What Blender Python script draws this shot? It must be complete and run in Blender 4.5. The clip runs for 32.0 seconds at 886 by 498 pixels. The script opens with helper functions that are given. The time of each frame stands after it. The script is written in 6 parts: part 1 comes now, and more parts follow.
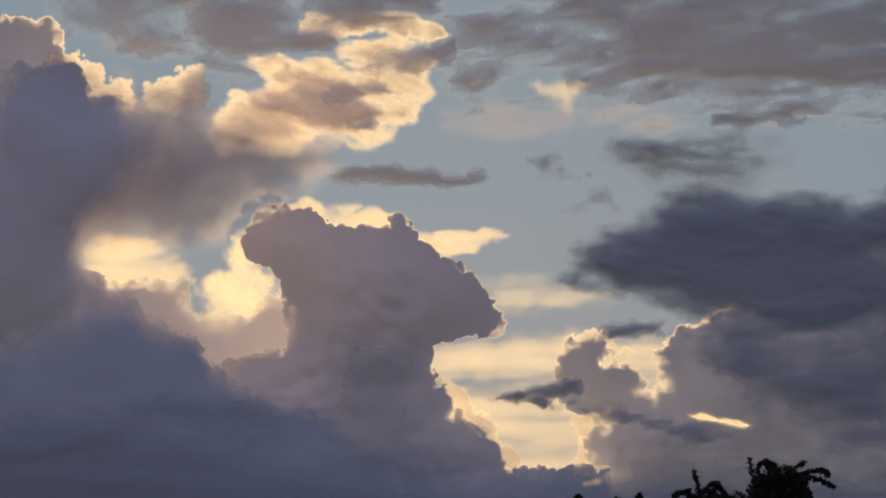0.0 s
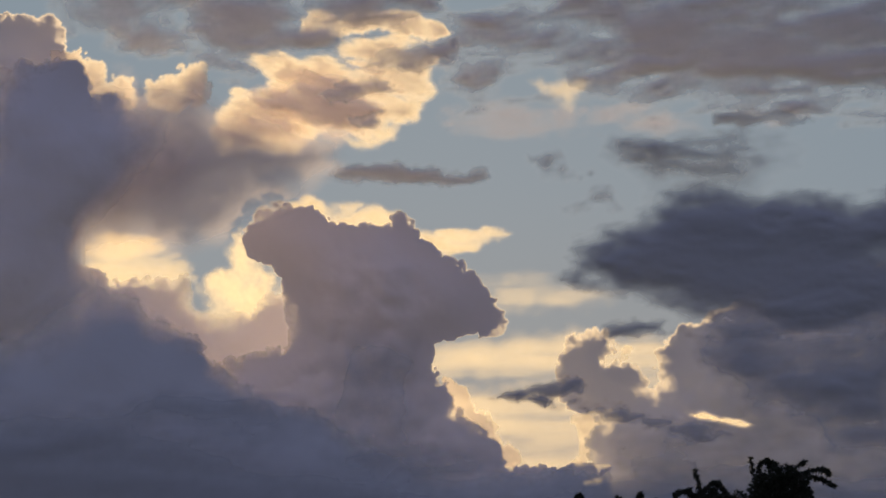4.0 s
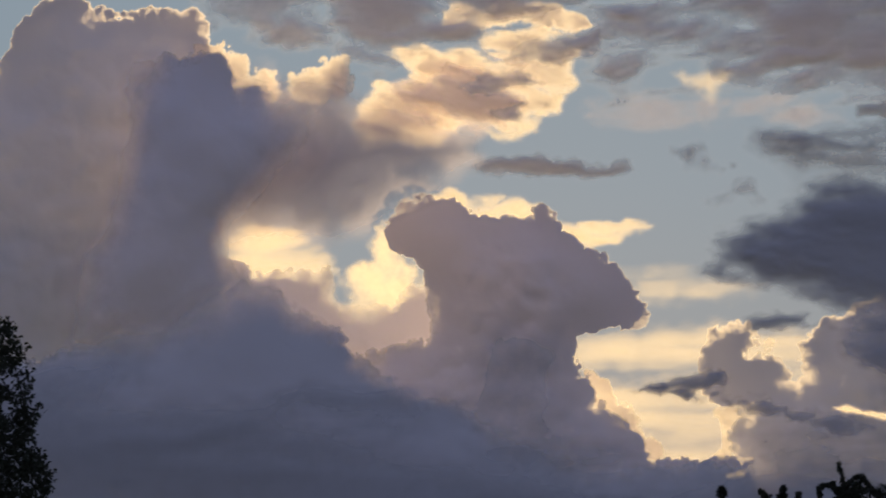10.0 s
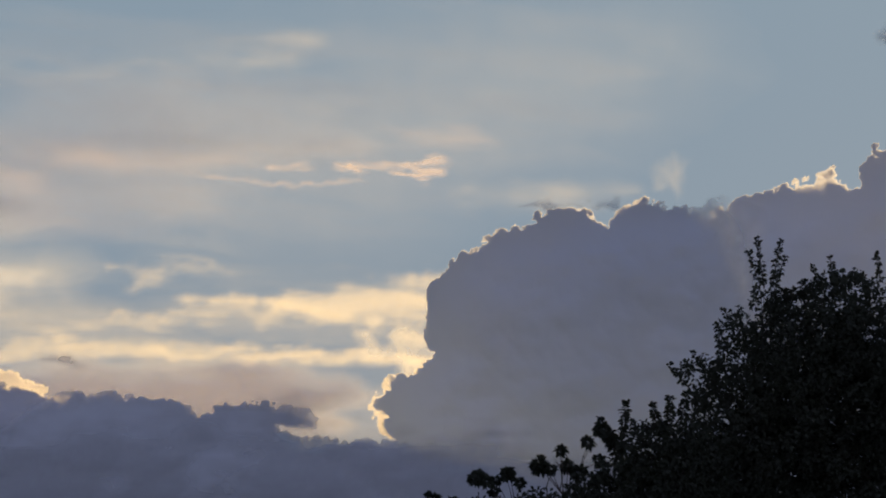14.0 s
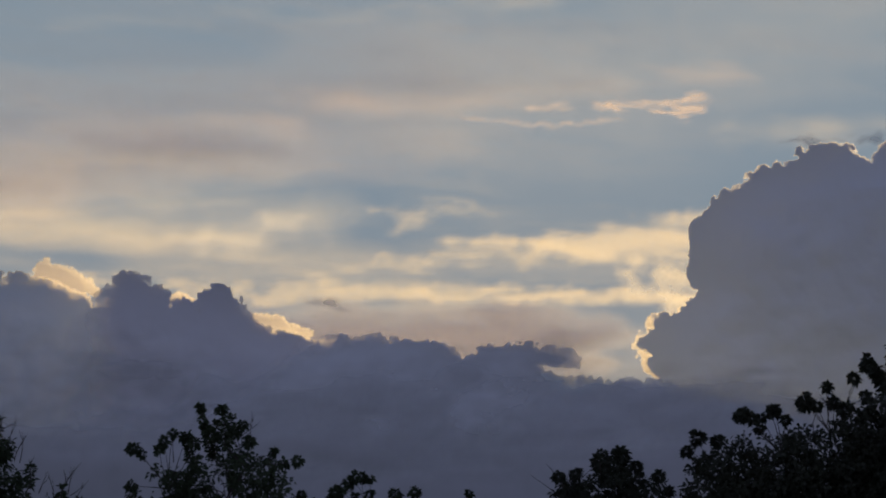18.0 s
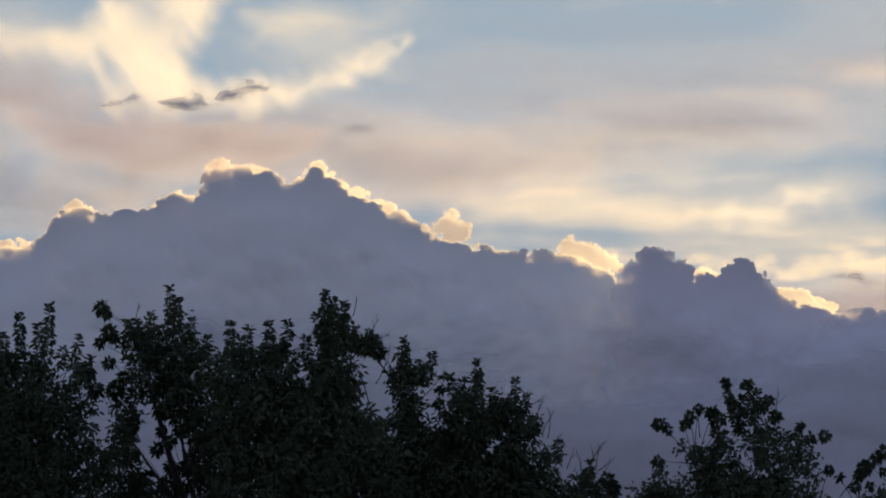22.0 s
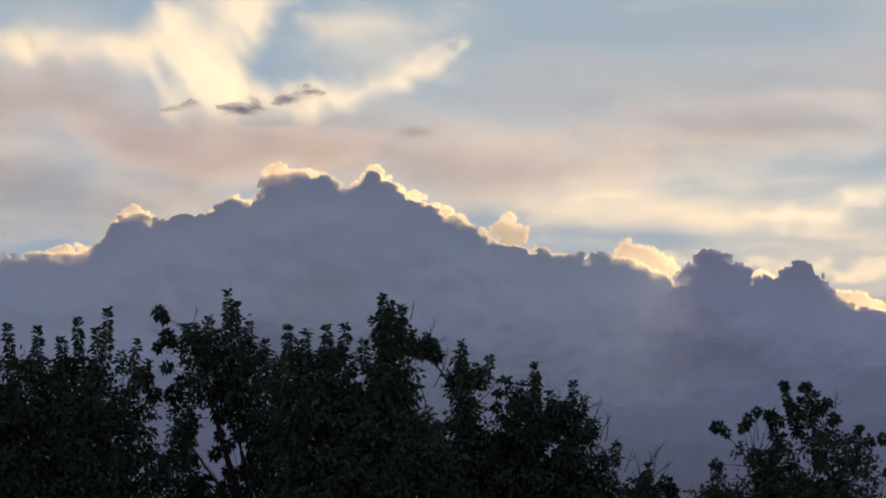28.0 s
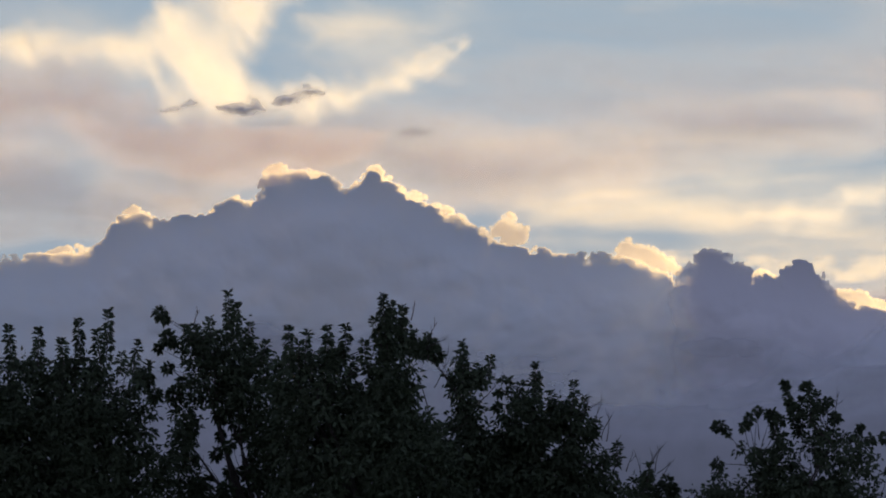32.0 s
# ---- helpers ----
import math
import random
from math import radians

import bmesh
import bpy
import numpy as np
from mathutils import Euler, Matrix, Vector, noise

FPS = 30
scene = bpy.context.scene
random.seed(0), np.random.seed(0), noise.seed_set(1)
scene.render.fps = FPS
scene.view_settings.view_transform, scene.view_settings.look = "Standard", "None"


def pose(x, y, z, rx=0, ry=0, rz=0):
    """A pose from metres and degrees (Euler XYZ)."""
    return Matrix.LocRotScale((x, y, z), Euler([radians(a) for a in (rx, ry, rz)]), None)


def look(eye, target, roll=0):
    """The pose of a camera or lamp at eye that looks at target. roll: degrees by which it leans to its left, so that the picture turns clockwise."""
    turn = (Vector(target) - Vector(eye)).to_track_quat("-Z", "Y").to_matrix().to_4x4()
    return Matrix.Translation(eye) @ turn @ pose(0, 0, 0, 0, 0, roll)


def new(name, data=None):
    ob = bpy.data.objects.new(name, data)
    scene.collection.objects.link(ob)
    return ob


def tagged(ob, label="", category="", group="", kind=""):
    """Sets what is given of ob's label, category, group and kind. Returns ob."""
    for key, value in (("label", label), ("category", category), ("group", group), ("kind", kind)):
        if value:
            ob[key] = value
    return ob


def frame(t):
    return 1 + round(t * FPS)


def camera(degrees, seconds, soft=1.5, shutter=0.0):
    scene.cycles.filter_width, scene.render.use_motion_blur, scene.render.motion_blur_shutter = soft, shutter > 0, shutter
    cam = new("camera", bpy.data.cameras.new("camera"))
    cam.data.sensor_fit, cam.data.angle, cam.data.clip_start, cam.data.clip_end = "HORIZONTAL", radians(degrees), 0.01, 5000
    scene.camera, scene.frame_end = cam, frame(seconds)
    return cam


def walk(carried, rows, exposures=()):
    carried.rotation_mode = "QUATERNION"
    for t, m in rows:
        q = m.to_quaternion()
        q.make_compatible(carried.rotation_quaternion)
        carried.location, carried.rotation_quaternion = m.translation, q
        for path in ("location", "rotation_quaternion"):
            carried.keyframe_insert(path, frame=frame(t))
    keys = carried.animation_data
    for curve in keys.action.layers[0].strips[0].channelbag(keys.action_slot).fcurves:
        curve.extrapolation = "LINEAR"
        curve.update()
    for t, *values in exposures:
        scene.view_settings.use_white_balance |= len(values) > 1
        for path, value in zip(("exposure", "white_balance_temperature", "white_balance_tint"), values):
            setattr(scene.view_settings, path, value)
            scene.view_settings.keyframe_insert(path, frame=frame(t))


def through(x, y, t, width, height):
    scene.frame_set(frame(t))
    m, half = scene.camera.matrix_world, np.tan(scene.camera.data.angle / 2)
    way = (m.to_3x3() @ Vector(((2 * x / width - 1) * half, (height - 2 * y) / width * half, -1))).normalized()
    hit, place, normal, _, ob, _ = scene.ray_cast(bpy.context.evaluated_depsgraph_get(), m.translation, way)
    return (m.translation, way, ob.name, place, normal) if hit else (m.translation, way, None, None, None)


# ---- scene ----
SUN_AZ, SUN_EL = 1.0, 6.0         # degrees; azimuth counts to the left of +y
EYE = Vector((0.0, 0.0, 1.58))     # the tripod's head

scene.cycles.transparent_max_bounces = 48   # many thin clouds lie behind one another

# ---- camera: a long lens on a tripod, panned to the left ----
cam = camera(17.234, 32.0, soft=1.9, shutter=0.13)
PAN = [
    (0, -0.046, 6.991, -0.714), (0.5, -0.057, 6.968, -0.701), (1, -0.023, 6.971, -0.646), (1.5, -0.007, 6.970, -0.669),
    (2, -0.005, 6.967, -0.663), (2.5, -0.002, 6.964, -0.629), (3, 0.010, 6.969, -0.634), (3.5, -0.012, 6.965, -0.609),
    (5.5, 0.039, 6.935, -0.494), (6, 0.093, 6.820, -0.534), (6.5, 0.058, 6.754, -0.442), (7, 0.067, 6.826, -0.443),
    (7.5, 0.059, 6.854, -0.411), (8, 0.083, 6.841, -0.396), (8.5, 0.078, 6.842, -0.369), (9, 0.150, 6.823, -0.343),
    (9.5, 0.573, 6.811, -0.287), (10, 2.786, 6.832, -0.251), (10.5, 6.024, 6.860, -0.180), (11, 9.414, 6.936, 0.006),
    (11.5, 12.640, 7.022, 0.064), (12, 15.085, 7.163, 0.126), (12.5, 17.318, 7.581, 0.229), (13, 19.235, 7.767, 0.283),
    (13.5, 22.455, 7.534, 0.427), (14, 23.911, 7.456, 0.633), (14.5, 23.841, 7.603, 0.437), (16.5, 23.948, 7.556, 0.506),
    (17, 24.421, 7.128, 0.430), (17.5, 27.248, 6.536, 0.227), (18, 29.056, 6.237, 0.260), (18.5, 30.241, 6.115, 0.217),
    (19, 31.217, 5.832, 0.286), (19.5, 33.162, 5.737, 0.318), (20, 34.633, 5.742, 0.275), (20.5, 36.237, 5.751, 0.331),
    (21, 37.451, 5.715, 0.360), (21.5, 38.507, 5.707, 0.335), (22, 39.331, 5.692, 0.410), (22.5, 40.164, 5.718, 0.425),
    (23, 40.544, 5.704, 0.395), (23.5, 40.554, 5.733, 0.362), (24, 40.535, 5.724, 0.310), (24.5, 40.501, 5.711, 0.326),
    (25, 40.463, 5.739, 0.466), (25.5, 40.429, 5.749, 0.375), (27.5, 40.492, 5.759, 0.291), (28, 40.456, 5.754, 0.311),
    (28.5, 40.425, 5.722, 0.317), (29, 40.399, 5.713, 0.300), (29.5, 40.420, 5.752, 0.247), (30, 40.452, 5.776, 0.249),
    (30.5, 40.436, 5.755, 0.211), (31, 40.434, 5.735, 0.249), (31.5, 40.452, 5.770, 0.229), (32, 40.466, 5.755, 0.161),
]
walk(cam, [(t, pose(EYE.x, EYE.y, EYE.z, 90 + tilt, 0, yaw) @ pose(0, 0, 0, 0, 0, roll)) for t, yaw, tilt, roll in PAN],
     exposures=[(0, 0.40), (9.4, 0.40), (10.2, 0.56), (11.2, 1.12), (12.0, 1.72), (12.9, 1.50), (13.5, 0.84), (14.2, 0.62),
                (17.0, 0.50), (18.0, 0.43), (19.0, 0.42), (20.0, 0.68), (21.0, 0.86), (22.0, 1.02), (23.0, 1.06), (32.0, 1.06)])


def at(az, el, d):
    """The place d metres from the camera, at an azimuth and elevation in degrees."""
    a, e = radians(az), radians(el)
    return EYE + d * Vector((-math.sin(a) * math.cos(e), math.cos(a) * math.cos(e), math.sin(e)))


# ---- world and sun ----
def build_world():
    world = bpy.data.worlds.new("evening_sky")
    world.use_nodes = True
    scene.world = world
    n, ln = world.node_tree.nodes, world.node_tree.links
    n.clear()
    sky = n.new("ShaderNodeTexSky")
    sky.sky_type = "NISHITA"
    sky.sun_disc = False
    sky.sun_elevation = radians(SUN_EL)
    sky.sun_rotation = radians(-SUN_AZ)
    sky.air_density, sky.dust_density, sky.ozone_density = 1.0, 1.5, 2.0
    clear = n.new("ShaderNodeBackground")
    clear.inputs["Strength"].default_value = 0.05
    ln.new(sky.outputs[0], clear.inputs["Color"])
    # evening haze: a tone by height; unseen east cooler, raised to light cloud faces
    co = n.new("ShaderNodeTexCoord")
    xyz = n.new("ShaderNodeSeparateXYZ")
    ln.new(co.outputs["Generated"], xyz.inputs[0])
    west = n.new("ShaderNodeValToRGB")
    stops(west, [(0.0, (0.02, 0.022, 0.03)), (0.49, (0.03, 0.03, 0.04)), (0.5, (0.26, 0.25, 0.28)), (0.54, (0.236, 0.284, 0.338)),
                 (0.57, (0.236, 0.303, 0.372)), (0.62, (0.236, 0.314, 0.384)), (1.0, (0.07, 0.10, 0.17))])
    east = n.new("ShaderNodeValToRGB")
    stops(east, [(0.0, (0.02, 0.022, 0.03)), (0.49, (0.03, 0.03, 0.04)), (0.5, (0.278, 0.268, 0.35)), (0.6, (0.268, 0.272, 0.38)),
                 (1.0, (0.11, 0.14, 0.24))])
    half = n.new("ShaderNodeMapRange")
    half.inputs["From Min"].default_value, half.inputs["From Max"].default_value = -1, 1
    ln.new(xyz.outputs["Z"], half.inputs["Value"])
    side = n.new("ShaderNodeMapRange")
    side.inputs["From Min"].default_value, side.inputs["From Max"].default_value = -0.1, 0.7
    ln.new(xyz.outputs["Y"], side.inputs["Value"])
    for ramp in (west, east):
        ln.new(half.outputs[0], ramp.inputs["Fac"])
    mix = n.new("ShaderNodeMix")
    mix.data_type = "RGBA"
    ln.new(side.outputs[0], mix.inputs[0])
    ln.new(east.outputs["Color"], mix.inputs[6])
    ln.new(west.outputs["Color"], mix.inputs[7])
    haze = n.new("ShaderNodeBackground")
    haze.inputs["Strength"].default_value = 0.667
    ln.new(mix.outputs[2], haze.inputs["Color"])
    veil, out = n.new("ShaderNodeMixShader"), n.new("ShaderNodeOutputWorld")
    veil.inputs[0].default_value = 0.96
    ln.new(clear.outputs[0], veil.inputs[1])
    ln.new(haze.outputs[0], veil.inputs[2])
    ln.new(veil.outputs[0], out.inputs[0])


def stops(ramp, rows):
    e = ramp.color_ramp.elements
    while len(e) < len(rows):
        e.new(0.5)
    for s, (p, c) in zip(e, rows):
        s.position, s.color = p, (*c, 1)


build_world()
sun = new("sun", bpy.data.lights.new("sun", "SUN"))
sun.data.energy, sun.data.angle, sun.data.color = 3.9, radians(0.5), (1.0, 0.69, 0.31)
sun.matrix_world = look(at(SUN_AZ, SUN_EL, 4900), EYE)


# ---- materials ----
def material(name):
    m = bpy.data.materials.new(name)
    m.use_nodes = True
    m.node_tree.nodes.clear()
    return m, m.node_tree.nodes, m.node_tree.links


def math_node(n, ln, op, a, b=None):
    k = n.new("ShaderNodeMath")
    k.operation = op
    for i, v in enumerate((a, b)):
        if v is None:
            continue
        if isinstance(v, (int, float)):
            k.inputs[i].default_value = v
        else:
            ln.new(v, k.inputs[i])
    return k.outputs[0]


def cloud_material(name, colour, grain=0.03, rough=0.5, through=0.35, lit=None):
    """Droplets: where the cloud is thin it lets light and sky through, where it is deep it is a matt body in its shaded
    tone.
    """
    m, n, ln = material(name)
    depth = n.new("ShaderNodeAttribute")
    depth.attribute_name = "depth"
    geo = n.new("ShaderNodeNewGeometry")
    tex = n.new("ShaderNodeTexNoise")
    tex.inputs["Scale"].default_value, tex.inputs["Detail"].default_value, tex.inputs["Roughness"].default_value = grain, 5, 0.6
    ln.new(geo.outputs["Position"], tex.inputs["Vector"])
    wisp = math_node(n, ln, "MULTIPLY_ADD", tex.outputs["Fac"], rough * 2)
    wisp.node.inputs[2].default_value = 1 - rough
    tau = math_node(n, ln, "MULTIPLY", depth.outputs["Fac"], wisp)
    clear = math_node(n, ln, "EXPONENT", math_node(n, ln, "MULTIPLY", tau, -1.0))
    thin = math_node(n, ln, "EXPONENT", math_node(n, ln, "MULTIPLY", tau, -through))
    body, glow, gap = n.new("ShaderNodeBsdfDiffuse"), n.new("ShaderNodeBsdfTranslucent"), n.new("ShaderNodeBsdfTransparent")
    body.inputs["Color"].default_value, glow.inputs["Color"].default_value = (*colour, 1), (*(lit or colour), 1)
    a, b, out = n.new("ShaderNodeMixShader"), n.new("ShaderNodeMixShader"), n.new("ShaderNodeOutputMaterial")
    ln.new(thin, a.inputs[0])
    ln.new(body.outputs[0], a.inputs[1])
    ln.new(glow.outputs[0], a.inputs[2])
    ln.new(clear, b.inputs[0])
    ln.new(a.outputs[0], b.inputs[1])
    ln.new(gap.outputs[0], b.inputs[2])
    ln.new(b.outputs[0], out.inputs["Surface"])
    return m


def plain_material(name, colour, rough=0.7, metal=0.0, vary=0.3, scale=3.0, bump=0.0, glow=None, shine=0.5):
    m, n, ln = material(name)
    p, out = n.new("ShaderNodeBsdfPrincipled"), n.new("ShaderNodeOutputMaterial")
    p.inputs["Roughness"].default_value, p.inputs["Metallic"].default_value = rough, metal
    p.inputs["Specular IOR Level"].default_value = shine
    if glow:
        p.inputs["Emission Color"].default_value, p.inputs["Emission Strength"].default_value = (*glow[:3], 1), glow[3]
    geo, fine, wide = n.new("ShaderNodeNewGeometry"), n.new("ShaderNodeTexNoise"), n.new("ShaderNodeTexNoise")
    for tex, s in ((fine, scale * 6), (wide, scale)):
        tex.inputs["Scale"].default_value, tex.inputs["Detail"].default_value = s, 4
        ln.new(geo.outputs["Position"], tex.inputs["Vector"])
    both = math_node(n, ln, "ADD", fine.outputs["Fac"], wide.outputs["Fac"])
    ramp = n.new("ShaderNodeMapRange")
    ramp.inputs["From Min"].default_value, ramp.inputs["From Max"].default_value = 0.6, 1.4
    ramp.inputs["To Min"].default_value, ramp.inputs["To Max"].default_value = 1 - vary, 1 + vary
    ln.new(both, ramp.inputs["Value"])
    tint = n.new("ShaderNodeVectorMath")
    tint.operation = "SCALE"
    tint.inputs[0].default_value = colour
    ln.new(ramp.outputs[0], tint.inputs["Scale"])
    ln.new(tint.outputs[0], p.inputs["Base Color"])
    if bump:
        b = n.new("ShaderNodeBump")
        b.inputs["Strength"].default_value = bump
        ln.new(both, b.inputs["Height"])
        ln.new(b.outputs[0], p.inputs["Normal"])
    ln.new(p.outputs[0], out.inputs["Surface"])
    return m


def leaf_material(name, colour, back):
    m, n, ln = material(name)
    geo, tex = n.new("ShaderNodeNewGeometry"), n.new("ShaderNodeTexNoise")
    tex.inputs["Scale"].default_value = 0.9
    ln.new(geo.outputs["Position"], tex.inputs["Vector"])
    vary = math_node(n, ln, "ADD", math_node(n, ln, "MULTIPLY", geo.outputs["Random Per Island"], 0.5), tex.outputs["Fac"])
    tint = n.new("ShaderNodeVectorMath")
    tint.operation = "SCALE"
    tint.inputs[0].default_value = colour
    ln.new(vary, tint.inputs["Scale"])
    p, tr = n.new("ShaderNodeBsdfPrincipled"), n.new("ShaderNodeBsdfTranslucent")
    p.inputs["Roughness"].default_value = 0.7
    p.inputs["Specular IOR Level"].default_value = 0.08
    tr.inputs["Color"].default_value = (*back, 1)
    mix, out = n.new("ShaderNodeMixShader"), n.new("ShaderNodeOutputMaterial")
    mix.inputs[0].default_value = 0.08
    ln.new(tint.outputs[0], p.inputs["Base Color"])
    ln.new(p.outputs[0], mix.inputs[1])
    ln.new(tr.outputs[0], mix.inputs[2])
    ln.new(mix.outputs[0], out.inputs["Surface"])
    return m


# Body tones hold the clouds' shade; lit tones hold the low sun's warmth.
CUMULUS = cloud_material("cumulus_droplets", (0.67, 0.74, 0.84), 0.05, 0.5, 0.6, (0.95, 0.92, 0.90))
MAUVE = cloud_material("mauve_cumulus_droplets", (0.73, 0.765, 0.87), 0.05, 0.5, 0.38, (0.95, 0.92, 0.92))
TOWER = cloud_material("shaded_cumulus_droplets", (0.88, 0.85, 0.94), 0.05, 0.5, 0.9, (0.95, 0.92, 0.90))
TORN = cloud_material("torn_sunlit_droplets", (0.86, 0.78, 0.80), 0.05, 0.7, 0.36, (0.97, 0.93, 0.86))
CIRRUS = cloud_material("ice_cloud", (0.97, 0.92, 0.82), 0.02, 0.5, 0.15)
# High through values drop the sun glow, standing in for other clouds' shadow.
VEIL = cloud_material("pink_veil", (0.94, 0.78, 0.79), 0.012, 0.4, 9.0)
STRATUS = cloud_material("stratus_droplets", (0.50, 0.53, 0.61), 0.03, 0.6, 40.0)
SLATE = cloud_material("slate_cumulus_droplets", (0.70, 0.72, 0.80), 0.05, 0.5, 40.0)
BANK = cloud_material("blue_grey_bank_droplets", (0.69, 0.74, 0.83), 0.05, 0.5, 40.0)
GREY = cloud_material("grey_cumulus_droplets", (0.88, 0.86, 0.95), 0.05, 0.5, 3.0, (0.95, 0.86, 0.84))
PEACH = cloud_material("peach_ice_cloud", (0.80, 0.72, 0.76), 0.02, 0.5, 0.5, (0.96, 0.80, 0.74))
GOLD = cloud_material("sunlit_cumulus_droplets", (0.82, 0.76, 0.78), 0.02, 0.5, 0.4, (0.97, 0.90, 0.78))
ICE = cloud_material("pale_ice_cloud", (0.90, 0.90, 0.90), 0.02, 0.5, 0.15, (0.92, 0.92, 0.92))
RIDGE = cloud_material("dull_cumulus_droplets", (0.69, 0.78, 0.86), 0.05, 0.5, 0.5, (0.95, 0.88, 0.80))
DUSK = cloud_material("dull_mauve_veil", (0.93, 0.87, 0.89), 0.012, 0.2, 12.0)
RAIN = cloud_material("rain_veil_drops", (0.98, 0.84, 0.83), 0.012, 0.2, 1.9)
ALTO = cloud_material("altocumulus_droplets", (0.72, 0.72, 0.80), 0.03, 0.6, 9.0)
LEAF = leaf_material("broad_leaf", (0.068, 0.090, 0.058), (0.05, 0.07, 0.03))
LEAF_DARK = leaf_material("dark_leaf", (0.054, 0.062, 0.049), (0.04, 0.05, 0.02))
BARK = plain_material("grey_bark", (0.045, 0.04, 0.036), 0.9, vary=0.5, scale=8, bump=0.5)
GRASS = plain_material("dry_grass", (0.07, 0.085, 0.035), 0.95, vary=0.5, scale=0.6, bump=0.6)
ASPHALT = plain_material("asphalt", (0.05, 0.05, 0.052), 0.85, vary=0.25, scale=5, bump=0.4)


# ---- noise for clouds ----
TABLE = np.random.RandomState(5).rand(4, 256, 256)


def value_noise(x, y, k):
    xi, yi = np.floor(x).astype(int), np.floor(y).astype(int)
    u, v = x - xi, y - yi
    u, v = u * u * (3 - 2 * u), v * v * (3 - 2 * v)
    tab = TABLE[k % 4]
    a, b = tab[yi & 255, xi & 255], tab[yi & 255, (xi + 1) & 255]
    c, d = tab[(yi + 1) & 255, xi & 255], tab[(yi + 1) & 255, (xi + 1) & 255]
    return (a * (1 - u) + b * u) * (1 - v) + (c * (1 - u) + d * u) * v


def fractal(x, y, octaves, k=0):
    total, amp, size = 0, 0.5, 0
    for i in range(octaves):
        total = total + amp * value_noise(x + 17.3 * i + 31 * k, y + 9.1 * i + 7 * k, k + i)
        size += amp
        amp, x, y = amp * 0.55, x * 2.03, y * 2.03
    return total / size


def cells(x, y, k):
    """The distance to the nearest of jittered points, one a unit square: rounded heads."""
    xi, yi = np.floor(x).astype(int), np.floor(y).astype(int)
    best = np.full(x.shape, 9.0)
    for dx in (-1, 0, 1):
        for dy in (-1, 0, 1):
            cx, cy = xi + dx, yi + dy
            px = cx + 0.1 + 0.8 * TABLE[k % 4][cy & 255, cx & 255]
            py = cy + 0.1 + 0.8 * TABLE[(k + 1) % 4][cy & 255, cx & 255]
            best = np.minimum(best, (x - px) ** 2 + (y - py) ** 2)
    return np.sqrt(best)


def heads(x, y, k):
    """Cauliflower relief in degrees, from large heads to small ones, about zero."""
    wx, wy = x + 0.12 * (fractal(x * 2.1, y * 2.1, 3, k) - 0.5), y + 0.12 * (fractal(x * 2.1, y * 2.1, 3, k + 2) - 0.5)
    total = 0
    for i, (size, share) in enumerate(((0.85, 0.5), (0.42, 0.85), (0.21, 1.25), (0.11, 1.5), (0.06, 1.3))):
        total = total + size * share * (0.42 - cells(wx / size + 5.7 * k, wy / size + 3.1 * i, k + i))
    return total


def swell(x, y, k):
    """Broad, soft relief of a cloud's face, in degrees."""
    return 1.3 * (fractal(x * 0.7, y * 0.7, 2, k) - 0.5) + 0.35 * (fractal(x * 2.2, y * 2.2, 3, k + 1) - 0.5)


def inside(x, y, outline):
    """Signed distance to a closed outline, positive within."""
    pts = np.array(outline)
    best, odd = np.full(x.shape, 1e9), np.zeros(x.shape, bool)
    for (ax, ay), (bx, by) in zip(pts, np.roll(pts, -1, 0)):
        ex, ey = bx - ax, by - ay
        h = np.clip(((x - ax) * ex + (y - ay) * ey) / (ex * ex + ey * ey + 1e-12), 0, 1)
        best = np.minimum(best, (x - ax - h * ex) ** 2 + (y - ay - h * ey) ** 2)
        if ay != by:
            odd ^= ((ay > y) != (by > y)) & (x < (bx - ax) * (y - ay) / (by - ay) + ax)
    return np.where(odd, 1, -1) * np.sqrt(best)


def smooth(field, cells_wide):
    """Three passes of a running mean both ways."""
    r = max(1, int(cells_wide))
    for _ in range(3):
        for axis in (0, 1):
            pad = [(r, r) if i == axis else (0, 0) for i in (0, 1)]
            total = np.cumsum(np.pad(field, pad, mode="edge"), axis=axis)
            total = np.insert(total, 0, 0, axis=axis)
            lo = [slice(None, -2 * r - 1) if i == axis else slice(None) for i in (0, 1)]
            hi = [slice(2 * r + 1, None) if i == axis else slice(None) for i in (0, 1)]
            field = (total[tuple(hi)] - total[tuple(lo)]) / (2 * r + 1)
    return field


